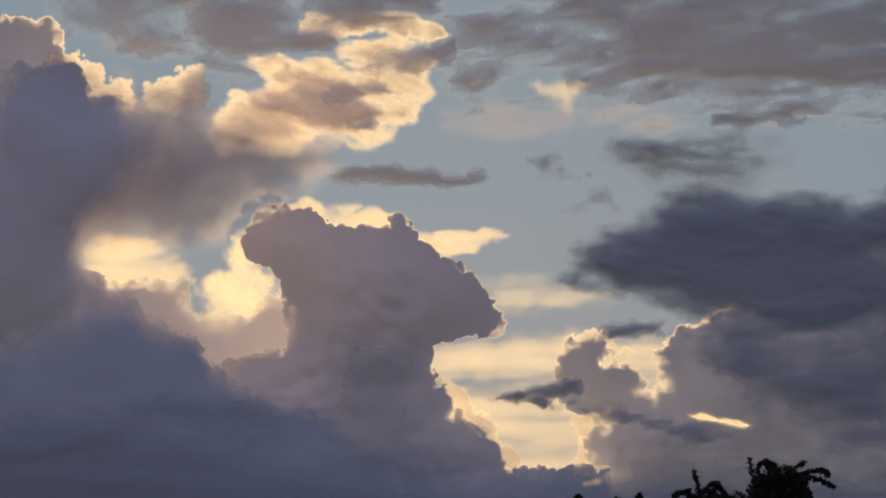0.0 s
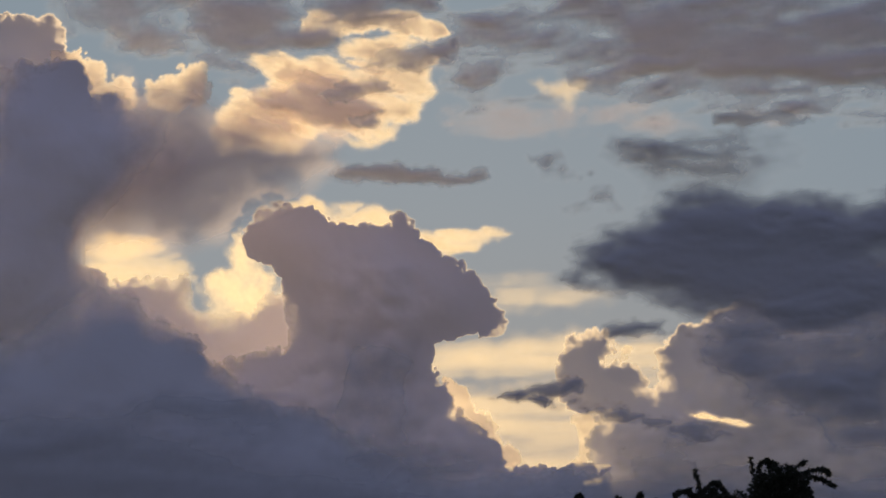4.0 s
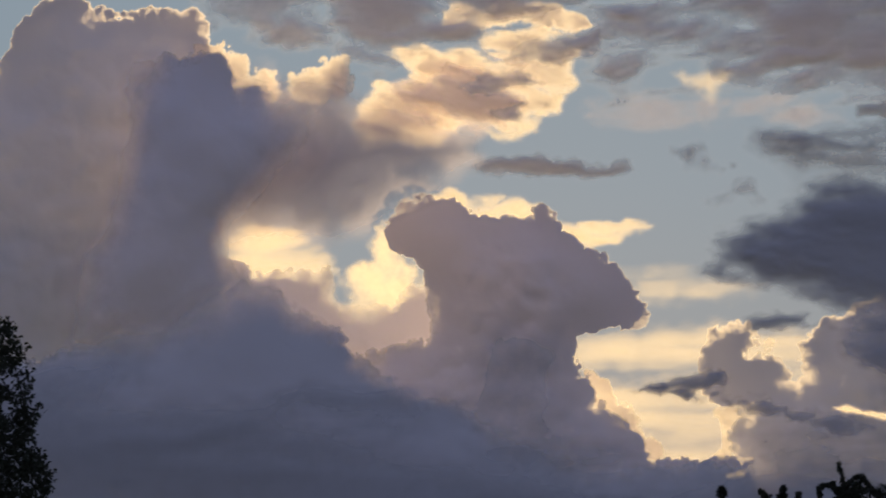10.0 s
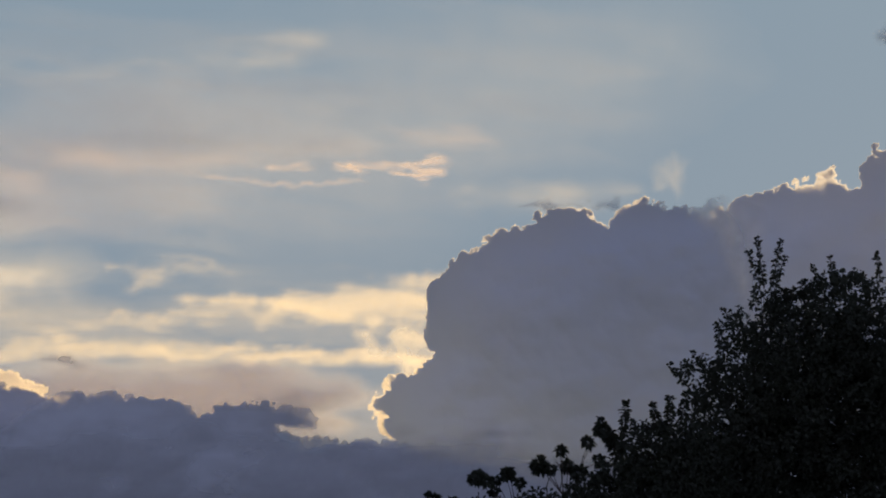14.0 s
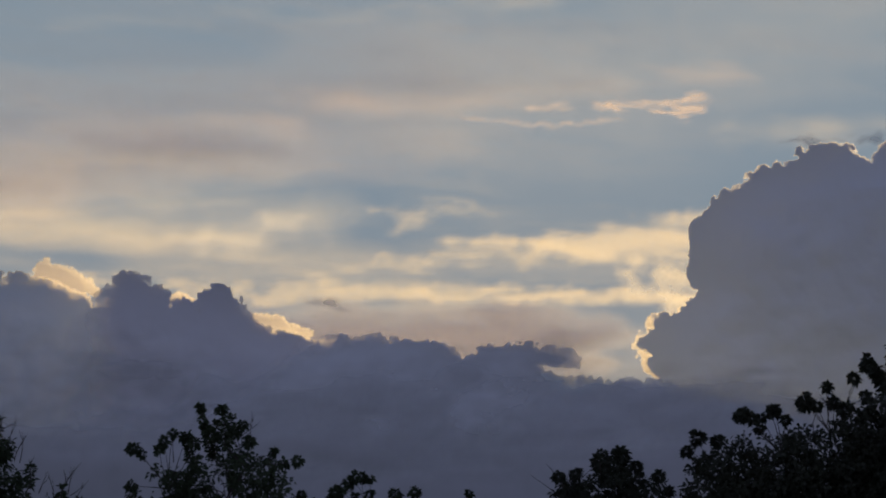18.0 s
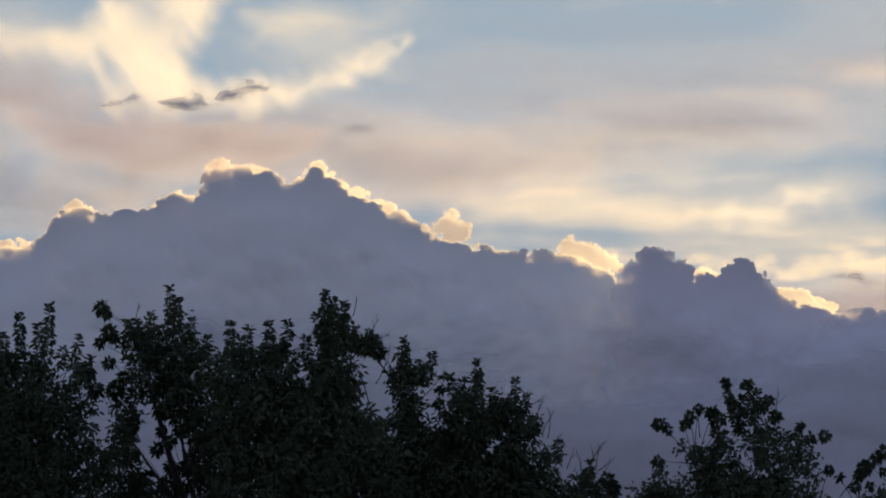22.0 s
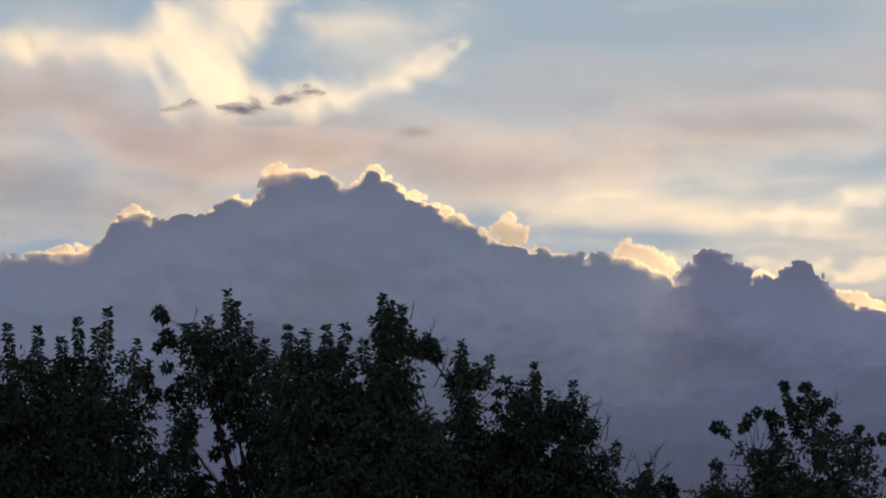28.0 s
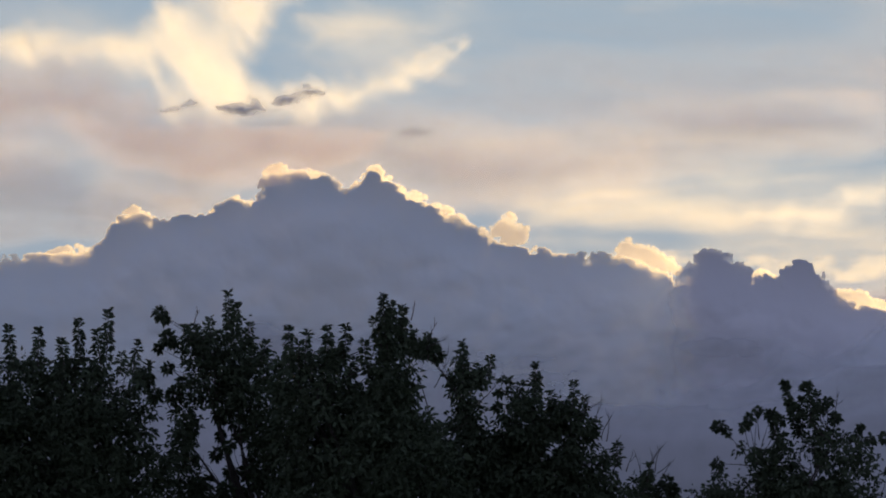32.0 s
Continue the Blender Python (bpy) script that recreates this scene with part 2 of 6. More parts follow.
def lens(name, az, el, keep, front, back, tau, dist, mat, far=0.5, skins=1):
    """A cloud body on a grid of directions: a near and a far skin (a thin sheet has one, or several), and how deep it is at each spot."""
    rows, cols = az.shape
    a, e = np.radians(az), np.radians(el)
    way = np.stack([-np.sin(a) * np.cos(e), np.cos(a) * np.cos(e), np.sin(e)], -1)
    sides = (-front, back) if far else [7.0 * j - front for j in range(skins)]
    shares = (1 - far, far) if far else [1 / skins] * skins
    verts = np.concatenate([(np.array(EYE) + way * (dist + side)[..., None]).reshape(-1, 3) for side in sides])
    i = np.arange(rows * cols).reshape(rows, cols)
    quad = np.stack([i[:-1, :-1], i[:-1, 1:], i[1:, 1:], i[1:, :-1]], -1)
    use = keep[:-1, :-1] | keep[:-1, 1:] | keep[1:, 1:] | keep[1:, :-1]
    near = quad[use]
    faces = np.concatenate([near[:, ::-1] + j * rows * cols for j in range(len(sides))])
    used, faces = np.unique(faces, return_inverse=True)
    mesh = bpy.data.meshes.new(name)
    mesh.vertices.add(len(used))
    mesh.vertices.foreach_set("co", verts[used].ravel())
    count = faces.size // 4
    mesh.loops.add(faces.size)
    mesh.loops.foreach_set("vertex_index", faces.ravel().astype(np.int32))
    mesh.polygons.add(count)
    mesh.polygons.foreach_set("loop_start", np.arange(0, faces.size, 4, dtype=np.int32))
    mesh.polygons.foreach_set("use_smooth", np.ones(count, bool))
    mesh.update()
    layer = mesh.attributes.new("depth", "FLOAT", "POINT")
    layer.data.foreach_set("value", np.concatenate([share * tau.ravel() for share in shares])[used].astype(np.float32))
    mesh.materials.append(mat)
    return new(name, mesh)


def grid(outline, margin, step):
    pts = np.array(outline)
    (x0, y0), (x1, y1) = pts.min(0) - margin, pts.max(0) + margin
    return np.meshgrid(np.arange(x0, x1, step), np.arange(y0, y1, step))


def placed(ob, label, of):
    """A cloud of its own, or a part of another one."""
    if of:
        ob.parent = of
        return tagged(ob, label)
    return tagged(ob, label, "cloud", "evening clouds")


def cumulus(label, outline, dist, edge=0.05, puff=1.0, mat=None, k=0, deep=1.0, holes=(), haze=(), step=0.022, cap=10.0, folds=1.0, crisp=1.0, name="cumulus_cloud", of=None):
    """A heaped cloud. edge: how far in from the outline it turns opaque. holes: (outline, softness) where it opens.
    haze: (az, el, radius, edge) spots where its edge is ragged and thin."""
    az, el = grid(outline, 0.5, step)
    wide = edge * 0.65 * np.exp(5.0 * (fractal(az * 0.9 + 40, el * 0.9, 2, k + 1) - 0.5))
    # rim light put into the shape: away from the sun only sunward edges stay thin
    base = inside(az, el, outline)
    gy, gx = np.gradient(smooth(base, 0.2 / step))
    facing = np.clip((0.8 * gx - 0.6 * gy) / (np.hypot(gx, gy) + 1e-9), 0, 1)
    wide = wide * (1 + np.clip((az - 12) / 8, 0, 1) * (1.6 * facing - 0.3))
    wide = np.minimum(wide, max(0.11, edge))
    for ha, he, hr, hw in haze:
        wide = wide + hw * np.exp(-((az - ha) ** 2 + (el - he) ** 2) / hr ** 2)
    calm = np.clip(0.16 / wide, 0, 1)
    bumps = heads(az, el, k) * puff * calm
    s = base + bumps * 0.75 + 0.02 + 0.08 * calm * (fractal(az * 13, el * 13, 3, k) - 0.5)
    s = s - 2.0 * np.clip(-base - 0.03, 0, 1) + np.clip(wide - 0.15, 0, 2) * 1.0 * (fractal(az * 0.8, el * 0.8, 3, k + 1) - 0.5)
    m = np.clip(s, 0, None)
    ease = 1 + 1.2 * np.clip((wide - 0.12) / 0.3, 0, 1)
    firm = 1 - np.clip((wide - 0.12) / 0.25, 0, 1)
    tau = 1.3 * crisp * firm * (1 - np.exp(-(m / (0.3 * wide)) ** ease)) + 9.0 * np.clip(m / (3.2 * wide), 0, 1) ** 1.6
    for hole, soft in holes:
        gap = -inside(az, el, hole) + 0.35 * soft + 0.9 * soft * (fractal(az * 8, el * 8, 4, k) - 0.5)
        tau = tau * np.clip(gap / soft, 0, 1) ** 1.5
    tau = np.minimum(tau, cap)
    unit = dist * 0.01745
    broad = smooth(np.clip(base, 0, None), 0.4 / step)
    relief = folds * (0.12 * swell(az, el, k) + 0.15 * smooth(heads(az, el, k + 1), 0.07 / step)) * np.clip(broad / 0.8, 0, 1) ** 2
    front = unit * deep * (0.8 * broad ** 2 / (broad ** 2 + 0.8 + 0.5 * broad) + relief) + 2
    back = unit * 0.6 * broad ** 2 / (broad ** 2 + 0.6) + 2
    ob = lens(name, az, el, tau > 0, front, back, tau, dist, mat or CUMULUS, 0.06 if mat in (SLATE, BANK) else 0.15)
    return placed(ob, label, of)


def sheet(label, outline, dist, tau=1.0, soft=0.4, grain=(0.5, 2.0), tilt=0.0, contrast=0.7, mat=None, k=0, step=0.06, ragged=0.5, name="cirrus_cloud", of=None):
    """A flat, soft cloud: streaks along its length, thinning to nothing at the rim."""
    az, el = grid(outline, 0.3 + 1.5 * soft, step)
    t, fine = radians(tilt), max(1.0, 0.3 / soft)
    u, v = az * math.cos(t) + el * math.sin(t), -az * math.sin(t) + el * math.cos(t)
    wu = u + 0.5 * (fractal(u * 0.6, v * 0.9, 3, k + 1) - 0.5)
    wv = v + 0.35 * (fractal(u * 0.5, v * 0.8, 3, k + 2) - 0.5)
    f = fractal(wu * grain[0] * fine, wv * grain[1] * fine, 6, k)
    g, c = min(1.2 * soft, 0.3), min(max(0.5 / soft, 1.0), 4.5)
    s = inside(az + g * (fractal(az * c, el * c, 4, k + 3) - 0.5) * 2, el + g * 0.8 * (fractal(az * c, el * c, 4, k + 5) - 0.5) * 2, outline)
    s = s + soft * 0.25 + ragged * soft * 3.5 * (f - 0.5)
    body = np.clip(s / (soft * 1.6), 0, 1)
    body = body * body * (3 - 2 * body)
    d = tau * (0.38 if mat in (None, ICE) else 0.3 if mat == VEIL else 1.0) * body * np.clip(1 + contrast * 3.2 * (f - 0.5), 0.02, 3)
    unit = dist * 0.01745
    lift = unit * min(0.12, 0.15 * soft) * body * (0.6 + f)
    peak = float(np.quantile(d[d > 0.004], 0.97)) if (d > 0.004).any() else 0.1
    skins = min(6, math.ceil(peak / 0.2)) if peak < 1.6 and mat in (None, ICE, DUSK, VEIL) else 1
    ob = lens(name, az, el, d > 0.004, lift + 1, lift * 0.5 + 1, d, dist, mat or CIRRUS, 0.0, skins)
    return placed(ob, label, of)


# ---- clouds round the sunset ----
def sunset_clouds():
    # glowing bands low behind the heaps
    sheet("cream sunlit band of high cloud", [(-0.61, 6.55), (-1.95, 6.49), (-3.72, 6.21), (-3.83, 5.93), (-2.49, 5.66), (-1.04, 5.57), (-0.71, 5.86)], 4300, 0.9, 0.3, (0.3, 2.4), k=1, contrast=1.3)
    sheet("cream sunlit band of low cirrus above the horizon", [(1.07, 5.15), (-0.15, 5.25), (-2.48, 5.29), (-4.37, 5.26), (-4.56, 4.15), (-1.25, 4.20), (0.97, 4.44)], 4300, 0.85, 0.25, (0.25, 3.2), k=2, contrast=1.3)
    sheet("yellow sunlit cirrus low over the horizon", [(0.31, 4.24), (-1.25, 4.20), (-3.35, 4.28), (-3.54, 2.51), (0.10, 2.56)], 4320, 0.8, 0.25, (0.25, 3.4), k=3, contrast=1.4)
    sheet("bright cream cloud bank in a gap", [(7.45, 6.68), (7.02, 7.03), (6.58, 7.23), (6.02, 7.23), (5.36, 7.03), (4.97, 6.77), (4.86, 6.35), (5.03, 6.02), (6.02, 6.02), (6.90, 6.13)], 4250, 2.6, 0.26, (0.6, 2.4), k=4, contrast=0.9, ragged=0.55, step=0.035)
    tuft = sheet("bright yellow cloud tuft in a gap", [(4.98, 5.52), (4.92, 6.13), (4.79, 6.46), (4.56, 6.64), (4.34, 6.64), (4.23, 6.94), (4.03, 7.25), (3.70, 7.19), (3.42, 6.84), (3.15, 6.34), (3.15, 5.46), (3.93, 5.35)], 4260, 2.6, 0.26, (1.6, 2.0), tilt=45, k=54, contrast=1.3, ragged=0.5, step=0.033)
    sheet("thin peach shreds round a bright tuft", [(4.31, 5.85), (3.81, 5.96), (3.37, 6.46), (3.04, 6.12), (2.98, 5.35), (3.48, 5.18), (3.93, 5.35), (4.31, 5.58)], 4262, 0.9, 0.25, (1.6, 2.0), tilt=45, k=71, contrast=1.3, ragged=0.6, step=0.04, name="shred", of=tuft)
    sheet("cream anvil wisp behind the tower", [(3.25, 7.83), (2.92, 7.91), (2.52, 7.98), (2.13, 7.92), (1.69, 7.93), (1.26, 7.88), (1.02, 7.72), (0.62, 7.81), (0.73, 7.61), (0.52, 7.21), (1.58, 7.22), (2.47, 7.45)], 4200, 2.4, 0.1, (0.9, 1.6), tilt=-8, k=6, contrast=1.1, ragged=0.5, step=0.035)
    sheet("pointed cream wing of cloud beside the tower", [(0.63, 7.39), (0.13, 7.34), (-0.32, 7.36), (-0.88, 7.36), (-1.32, 7.32), (-1.43, 7.23), (-1.26, 7.12), (-0.87, 7.02), (-0.48, 6.89), (-0.09, 6.74), (0.25, 6.85)], 4200, 2.4, 0.1, (0.5, 2.0), tilt=6, k=66, contrast=1.0, ragged=0.4, step=0.035)
    # broken sheet across the top
    broken = sheet("broad mauve-grey broken altocumulus sheet", [(0.12, 11.07), (-1.35, 11.60), (-4.74, 12.41), (-9.62, 12.23), (-9.55, 9.78), (-7.45, 9.53), (-5.24, 9.70), (-3.34, 9.86), (-2.00, 10.16), (-0.20, 10.02), (0.13, 10.52)], 3900, 2.3, 0.9, (0.8, 3.6), tilt=-3, k=7, contrast=0.85, ragged=0.55, mat=ALTO, name="altocumulus_cloud")
    high_scud = sheet("dark grey scud under blue sky", [(5.03, 12.29), (0.19, 12.29), (-0.03, 11.62), (1.55, 11.42), (2.00, 10.81), (2.68, 10.76), (3.46, 10.85), (4.02, 10.63), (4.58, 10.63), (4.92, 10.96), (4.80, 11.53)], 3880, 2.0, 0.6, (0.9, 3.0), tilt=3, ragged=0.6, k=8, contrast=0.8, mat=ALTO, name="altocumulus_cloud")
    sheet("thin mottled grey cloud over blue sky", [(7.51, 12.48), (4.50, 12.51), (4.72, 11.63), (5.06, 10.97), (6.51, 10.74), (7.40, 11.17)], 3880, 0.8, 0.6, (0.8, 1.8), tilt=4, ragged=1.0, k=61, contrast=1.7, mat=ALTO, name="fringe", of=high_scud)
    sheet("small dark grey scud cloud", [(6.72, 11.12), (6.31, 11.32), (5.81, 11.28), (5.36, 11.13), (5.08, 10.87), (5.47, 10.73), (6.09, 10.79), (6.59, 10.88)], 3880, 1.7, 0.4, (0.9, 2.4), k=9, contrast=0.7, ragged=0.5, mat=ALTO, step=0.045, name="shred", of=high_scud)
    sheet("thin pinkish scud below the broken sheet", [(-0.09, 9.86), (-1.10, 10.01), (-2.55, 9.43), (-3.79, 9.68), (-5.79, 9.69), (-7.34, 9.42), (-7.11, 9.21), (-4.67, 9.28), (-2.55, 9.05), (-0.42, 8.95), (0.03, 9.19)], 3920, 0.6, 0.3, (0.9, 2.6), contrast=1.2, ragged=0.9, k=10, mat=VEIL, name="lower_scud", of=broken)
    sheet("small sunlit tuft of pink cloud", [(-1.89, 10.16), (-2.79, 10.37), (-3.12, 10.14), (-2.55, 9.60), (-2.28, 9.82)], 3850, 1.3, 0.18, (1.2, 1.2), tilt=40, k=11, name="tuft", of=broken)
    flat = sheet("small dark flat cloud", [(2.19, 8.46), (1.96, 8.66), (1.46, 8.63), (1.01, 8.54), (0.34, 8.58), (-0.22, 8.53), (-0.78, 8.50), (-0.83, 8.32), (-0.22, 8.29), (0.40, 8.23), (1.01, 8.17), (1.69, 8.19), (2.08, 8.26)], 3700, 2.2, 0.22, (0.7, 2.0), k=12, contrast=0.8, ragged=0.45, mat=STRATUS, step=0.035, name="fractus_cloud")
    sheet("thin dark wisps of cloud", [(-1.70, 8.84), (-2.26, 8.89), (-2.59, 8.38), (-1.92, 8.26)], 3700, 1.1, 0.3, (1.0, 1.4), k=13, contrast=1.4, ragged=0.8, mat=STRATUS, step=0.04, name="wisp", of=flat)
    sheet("thin grey wisp of cloud", [(-2.30, 7.83), (-3.31, 8.04), (-3.64, 7.76), (-2.63, 7.55)], 3700, 0.9, 0.3, (1.0, 1.8), k=14, contrast=1.4, ragged=0.8, mat=STRATUS, step=0.04, name="fractus_cloud")
    sheet("dark ragged cloud above a stratus bank", [(-3.30, 9.01), (-3.64, 9.23), (-4.26, 9.28), (-4.64, 9.05), (-5.25, 8.99), (-6.03, 8.88), (-6.30, 8.54), (-5.68, 8.32), (-5.02, 8.40), (-4.24, 8.33), (-3.69, 8.61)], 3600, 2.4, 0.6, (0.7, 2.2), k=15, contrast=0.8, ragged=0.55, mat=STRATUS, step=0.04, name="fractus_cloud")
    sheet("grey haze between two dark clouds", [(-3.36, 9.20), (-5.26, 9.10), (-7.14, 9.05), (-7.23, 8.39), (-6.33, 7.75), (-4.12, 7.80), (-3.57, 8.48)], 3620, 0.7, 0.5, (0.6, 1.6), k=82, contrast=0.8, ragged=0.6, mat=STRATUS, name="fractus_cloud")
    sheet("thin dark streak under a broken sheet", [(-5.43, 9.48), (-6.15, 9.49), (-7.15, 9.42), (-7.26, 9.29), (-6.81, 9.21), (-6.04, 9.28), (-5.54, 9.29)], 3650, 1.6, 0.2, (0.6, 2.2), k=68, contrast=0.7, ragged=0.5, mat=STRATUS, step=0.045, name="fractus_cloud")
    # sunlit torn cloud at the top
    torn = sheet("large cream sunlit torn cloud with grey folds", [(4.56, 9.60), (4.25, 9.99), (4.02, 10.10), (3.71, 10.03), (3.42, 10.17), (3.37, 10.50), (3.62, 10.70), (3.33, 10.79), (2.90, 10.72), (2.56, 10.85), (2.00, 10.93), (1.55, 11.04), (0.99, 11.15), (0.54, 10.99), (0.07, 10.74), (0.14, 10.19), (0.05, 10.04), (0.46, 9.59), (0.87, 9.26), (1.32, 8.97), (1.68, 8.97), (2.13, 9.19), (2.69, 9.02), (3.36, 8.95), (4.03, 9.09)], 3960, 2.6, 0.3, (1.0, 3.2), tilt=14, k=17, contrast=1.2, ragged=0.5, mat=TORN, step=0.028, name="fractus_cloud")
    sheet("mauve core of a torn cloud", [(4.25, 9.77), (3.35, 10.10), (2.68, 10.48), (1.78, 10.70), (0.99, 10.59), (0.77, 10.09), (1.00, 9.54), (1.57, 9.21), (2.46, 9.10), (3.69, 9.11), (4.36, 9.33)], 3935, 2.0, 0.5, (1.2, 3.4), tilt=16, k=75, contrast=1.0, ragged=0.55, mat=RAIN, step=0.035, name="fold", of=torn)
    sheet("bright shoulder of a torn cloud", [(3.71, 10.67), (3.46, 10.81), (3.13, 10.72), (2.79, 10.54), (2.45, 10.63), (2.12, 10.54), (2.46, 10.21), (2.90, 9.99), (3.35, 9.77), (3.80, 9.66), (4.14, 9.71), (3.80, 9.99), (3.40, 10.16), (3.35, 10.49)], 3964, 1.5, 0.16, (1.2, 2.4), tilt=25, k=72, contrast=1.0, ragged=0.5, mat=TORN, step=0.03, name="shred", of=torn)
    sheet("bright upper shred of torn cloud", [(2.81, 11.55), (2.61, 11.66), (2.28, 11.64), (2.00, 11.57), (1.55, 11.61), (0.98, 11.63), (0.48, 11.61), (0.08, 11.45), (-0.21, 11.16), (0.14, 11.07), (0.65, 11.15), (0.99, 11.28), (1.44, 11.22), (1.89, 11.13), (2.34, 11.09), (2.73, 11.18)], 3950, 3.4, 0.12, (1.0, 1.5), tilt=-6, k=16, contrast=1.0, ragged=0.4, mat=TORN, step=0.033, name="shred", of=torn)
    sheet("small bright shred", [(0.52, 10.70), (0.26, 10.79), (-0.04, 10.72), (0.07, 10.57), (0.43, 10.53)], 3950, 2.0, 0.08, (1.0, 1.5), k=67, contrast=0.5, mat=TORN, step=0.03, name="shred", of=torn)
    sheet("bright lower edge of a torn cloud", [(2.18, 9.24), (1.68, 9.10), (1.29, 9.21), (0.89, 9.59), (0.49, 9.92), (0.14, 10.10), (0.30, 9.81), (0.64, 9.48), (0.98, 9.15), (1.40, 8.90), (1.79, 8.95)], 3955, 1.6, 0.13, (0.9, 2.0), tilt=30, k=55, contrast=0.6, step=0.035, name="shred", of=torn)
    sheet("soft peach streaks in the lee of a torn cloud", [(4.64, 9.27), (4.25, 9.77), (3.46, 9.88), (2.46, 9.60), (2.01, 9.21), (2.46, 8.88), (3.36, 8.72), (4.25, 8.78)], 3970, 0.9, 0.35, (1.1, 1.3), tilt=35, k=56, contrast=1.4, mat=TORN, step=0.04, name="lee_streaks", of=torn)
    sheet("grey folds of cloud before a sunlit patch", [(2.46, 10.10), (1.89, 10.32), (1.11, 10.44), (0.83, 10.33), (1.00, 10.09), (1.56, 9.96), (2.12, 9.82)], 3840, 1.2, 0.2, (0.8, 3.0), tilt=14, k=18, contrast=1.0, ragged=0.6, mat=ALTO, step=0.04, name="fold", of=torn)
    sheet("grey fold of cloud before a sunlit patch", [(1.90, 9.49), (1.45, 9.60), (1.11, 9.65), (1.21, 9.37), (1.57, 9.25), (2.01, 9.32)], 3840, 1.6, 0.16, (0.8, 2.6), tilt=14, k=20, contrast=0.8, ragged=0.5, mat=ALTO, step=0.04, name="fold", of=torn)
    sheet("dark grey scud before a torn cloud", [(1.77, 11.13), (1.10, 11.22), (0.54, 11.12), (-0.25, 11.03), (-0.24, 10.61), (0.20, 10.66), (0.66, 10.51), (1.22, 10.64), (1.78, 10.87)], 3830, 1.7, 0.25, (0.7, 2.2), tilt=2, k=21, contrast=1.0, ragged=0.6, mat=ALTO, step=0.045, name="fractus_cloud")
    # dark stratus right of the sun
    bank = sheet("heavy dark blue-grey stratus bank", [(-2.54, 6.77), (-3.10, 7.05), (-3.55, 7.35), (-3.89, 7.72), (-4.23, 8.00), (-4.62, 8.10), (-5.01, 8.18), (-5.68, 8.19), (-6.23, 7.92), (-7.11, 7.89), (-7.99, 7.92), (-9.30, 7.94), (-9.21, 4.93), (-7.36, 5.06), (-5.72, 5.10), (-4.85, 5.36), (-4.24, 5.76), (-3.69, 6.10), (-3.09, 6.27), (-2.65, 6.48)], 3000, 6.0, 0.7, (0.7, 1.8), k=20, contrast=0.35, ragged=0.42, mat=STRATUS, step=0.045, name="stratus_cloud")
    sheet("lower dark stratus patch", [(-5.34, 4.58), (-6.01, 4.95), (-7.33, 5.14), (-9.41, 5.31), (-9.33, 2.86), (-7.82, 2.99), (-6.74, 3.23), (-5.87, 3.52)], 2950, 3.6, 0.9, (0.4, 1.4), k=21, contrast=0.5, ragged=0.4, mat=STRATUS, name="lower_patch", of=bank)
    # Grey sheet added to darken the lower right.
    sheet("dull haze darkening the cloud low over the trees", [(-3.66, 2.95), (-5.64, 3.25), (-9.34, 3.07), (-9.26, 0.69), (-3.18, 0.77)], 2925, 1.1, 0.8, (0.4, 1.2), k=64, contrast=0.3, mat=STRATUS, name="stratus_cloud")
    sheet("dark ragged wisp before the sunset", [(-0.82, 4.03), (-1.91, 4.30), (-2.47, 4.47), (-2.80, 4.42), (-2.74, 4.07), (-2.13, 3.90), (-1.24, 3.96)], 2900, 3.0, 0.14, (0.8, 2.4), tilt=8, contrast=0.5, ragged=0.25, k=22, mat=STRATUS, step=0.035, name="fractus_cloud")
    sheet("long dark streak of scud", [(-1.58, 4.08), (-3.01, 3.93), (-4.55, 3.65), (-5.64, 3.25), (-4.98, 3.15), (-3.45, 3.48), (-2.13, 3.83)], 2880, 1.3, 0.16, (0.7, 2.6), tilt=-8, contrast=1.0, k=23, mat=STRATUS, step=0.04, name="fractus_cloud")
    sheet("grey scud over a small cumulus", [(-3.15, 5.39), (-3.60, 5.64), (-4.15, 5.54), (-4.59, 5.25), (-4.03, 5.13), (-3.26, 5.16)], 2960, 2.6, 0.2, (0.8, 1.8), contrast=0.8, ragged=0.4, k=24, mat=STRATUS, step=0.04, name="fractus_cloud")

    # heaped clouds
    cumulus("dull mauve cloud filling a gap below bright tufts", [(11.37, 7.08), (8.00, 7.00), (7.01, 6.57), (6.57, 6.48), (6.30, 6.39), (5.80, 6.48), (5.36, 6.42), (5.01, 6.46), (4.86, 6.24), (4.90, 5.80), (4.26, 5.71), (3.81, 5.75), (3.37, 6.12), (2.92, 6.23), (2.71, 5.24), (2.72, 3.47), (5.36, 3.49), (11.32, 3.50)], 3700, 0.1, 0.9, TOWER, k=15, haze=[(6.2, 6.4, 0.5, 0.12), (5.4, 6.4, 0.5, 0.16), (4.9, 6.0, 0.5, 0.18), (4.2, 5.7, 0.5, 0.2), (3.4, 6.1, 0.5, 0.2)])
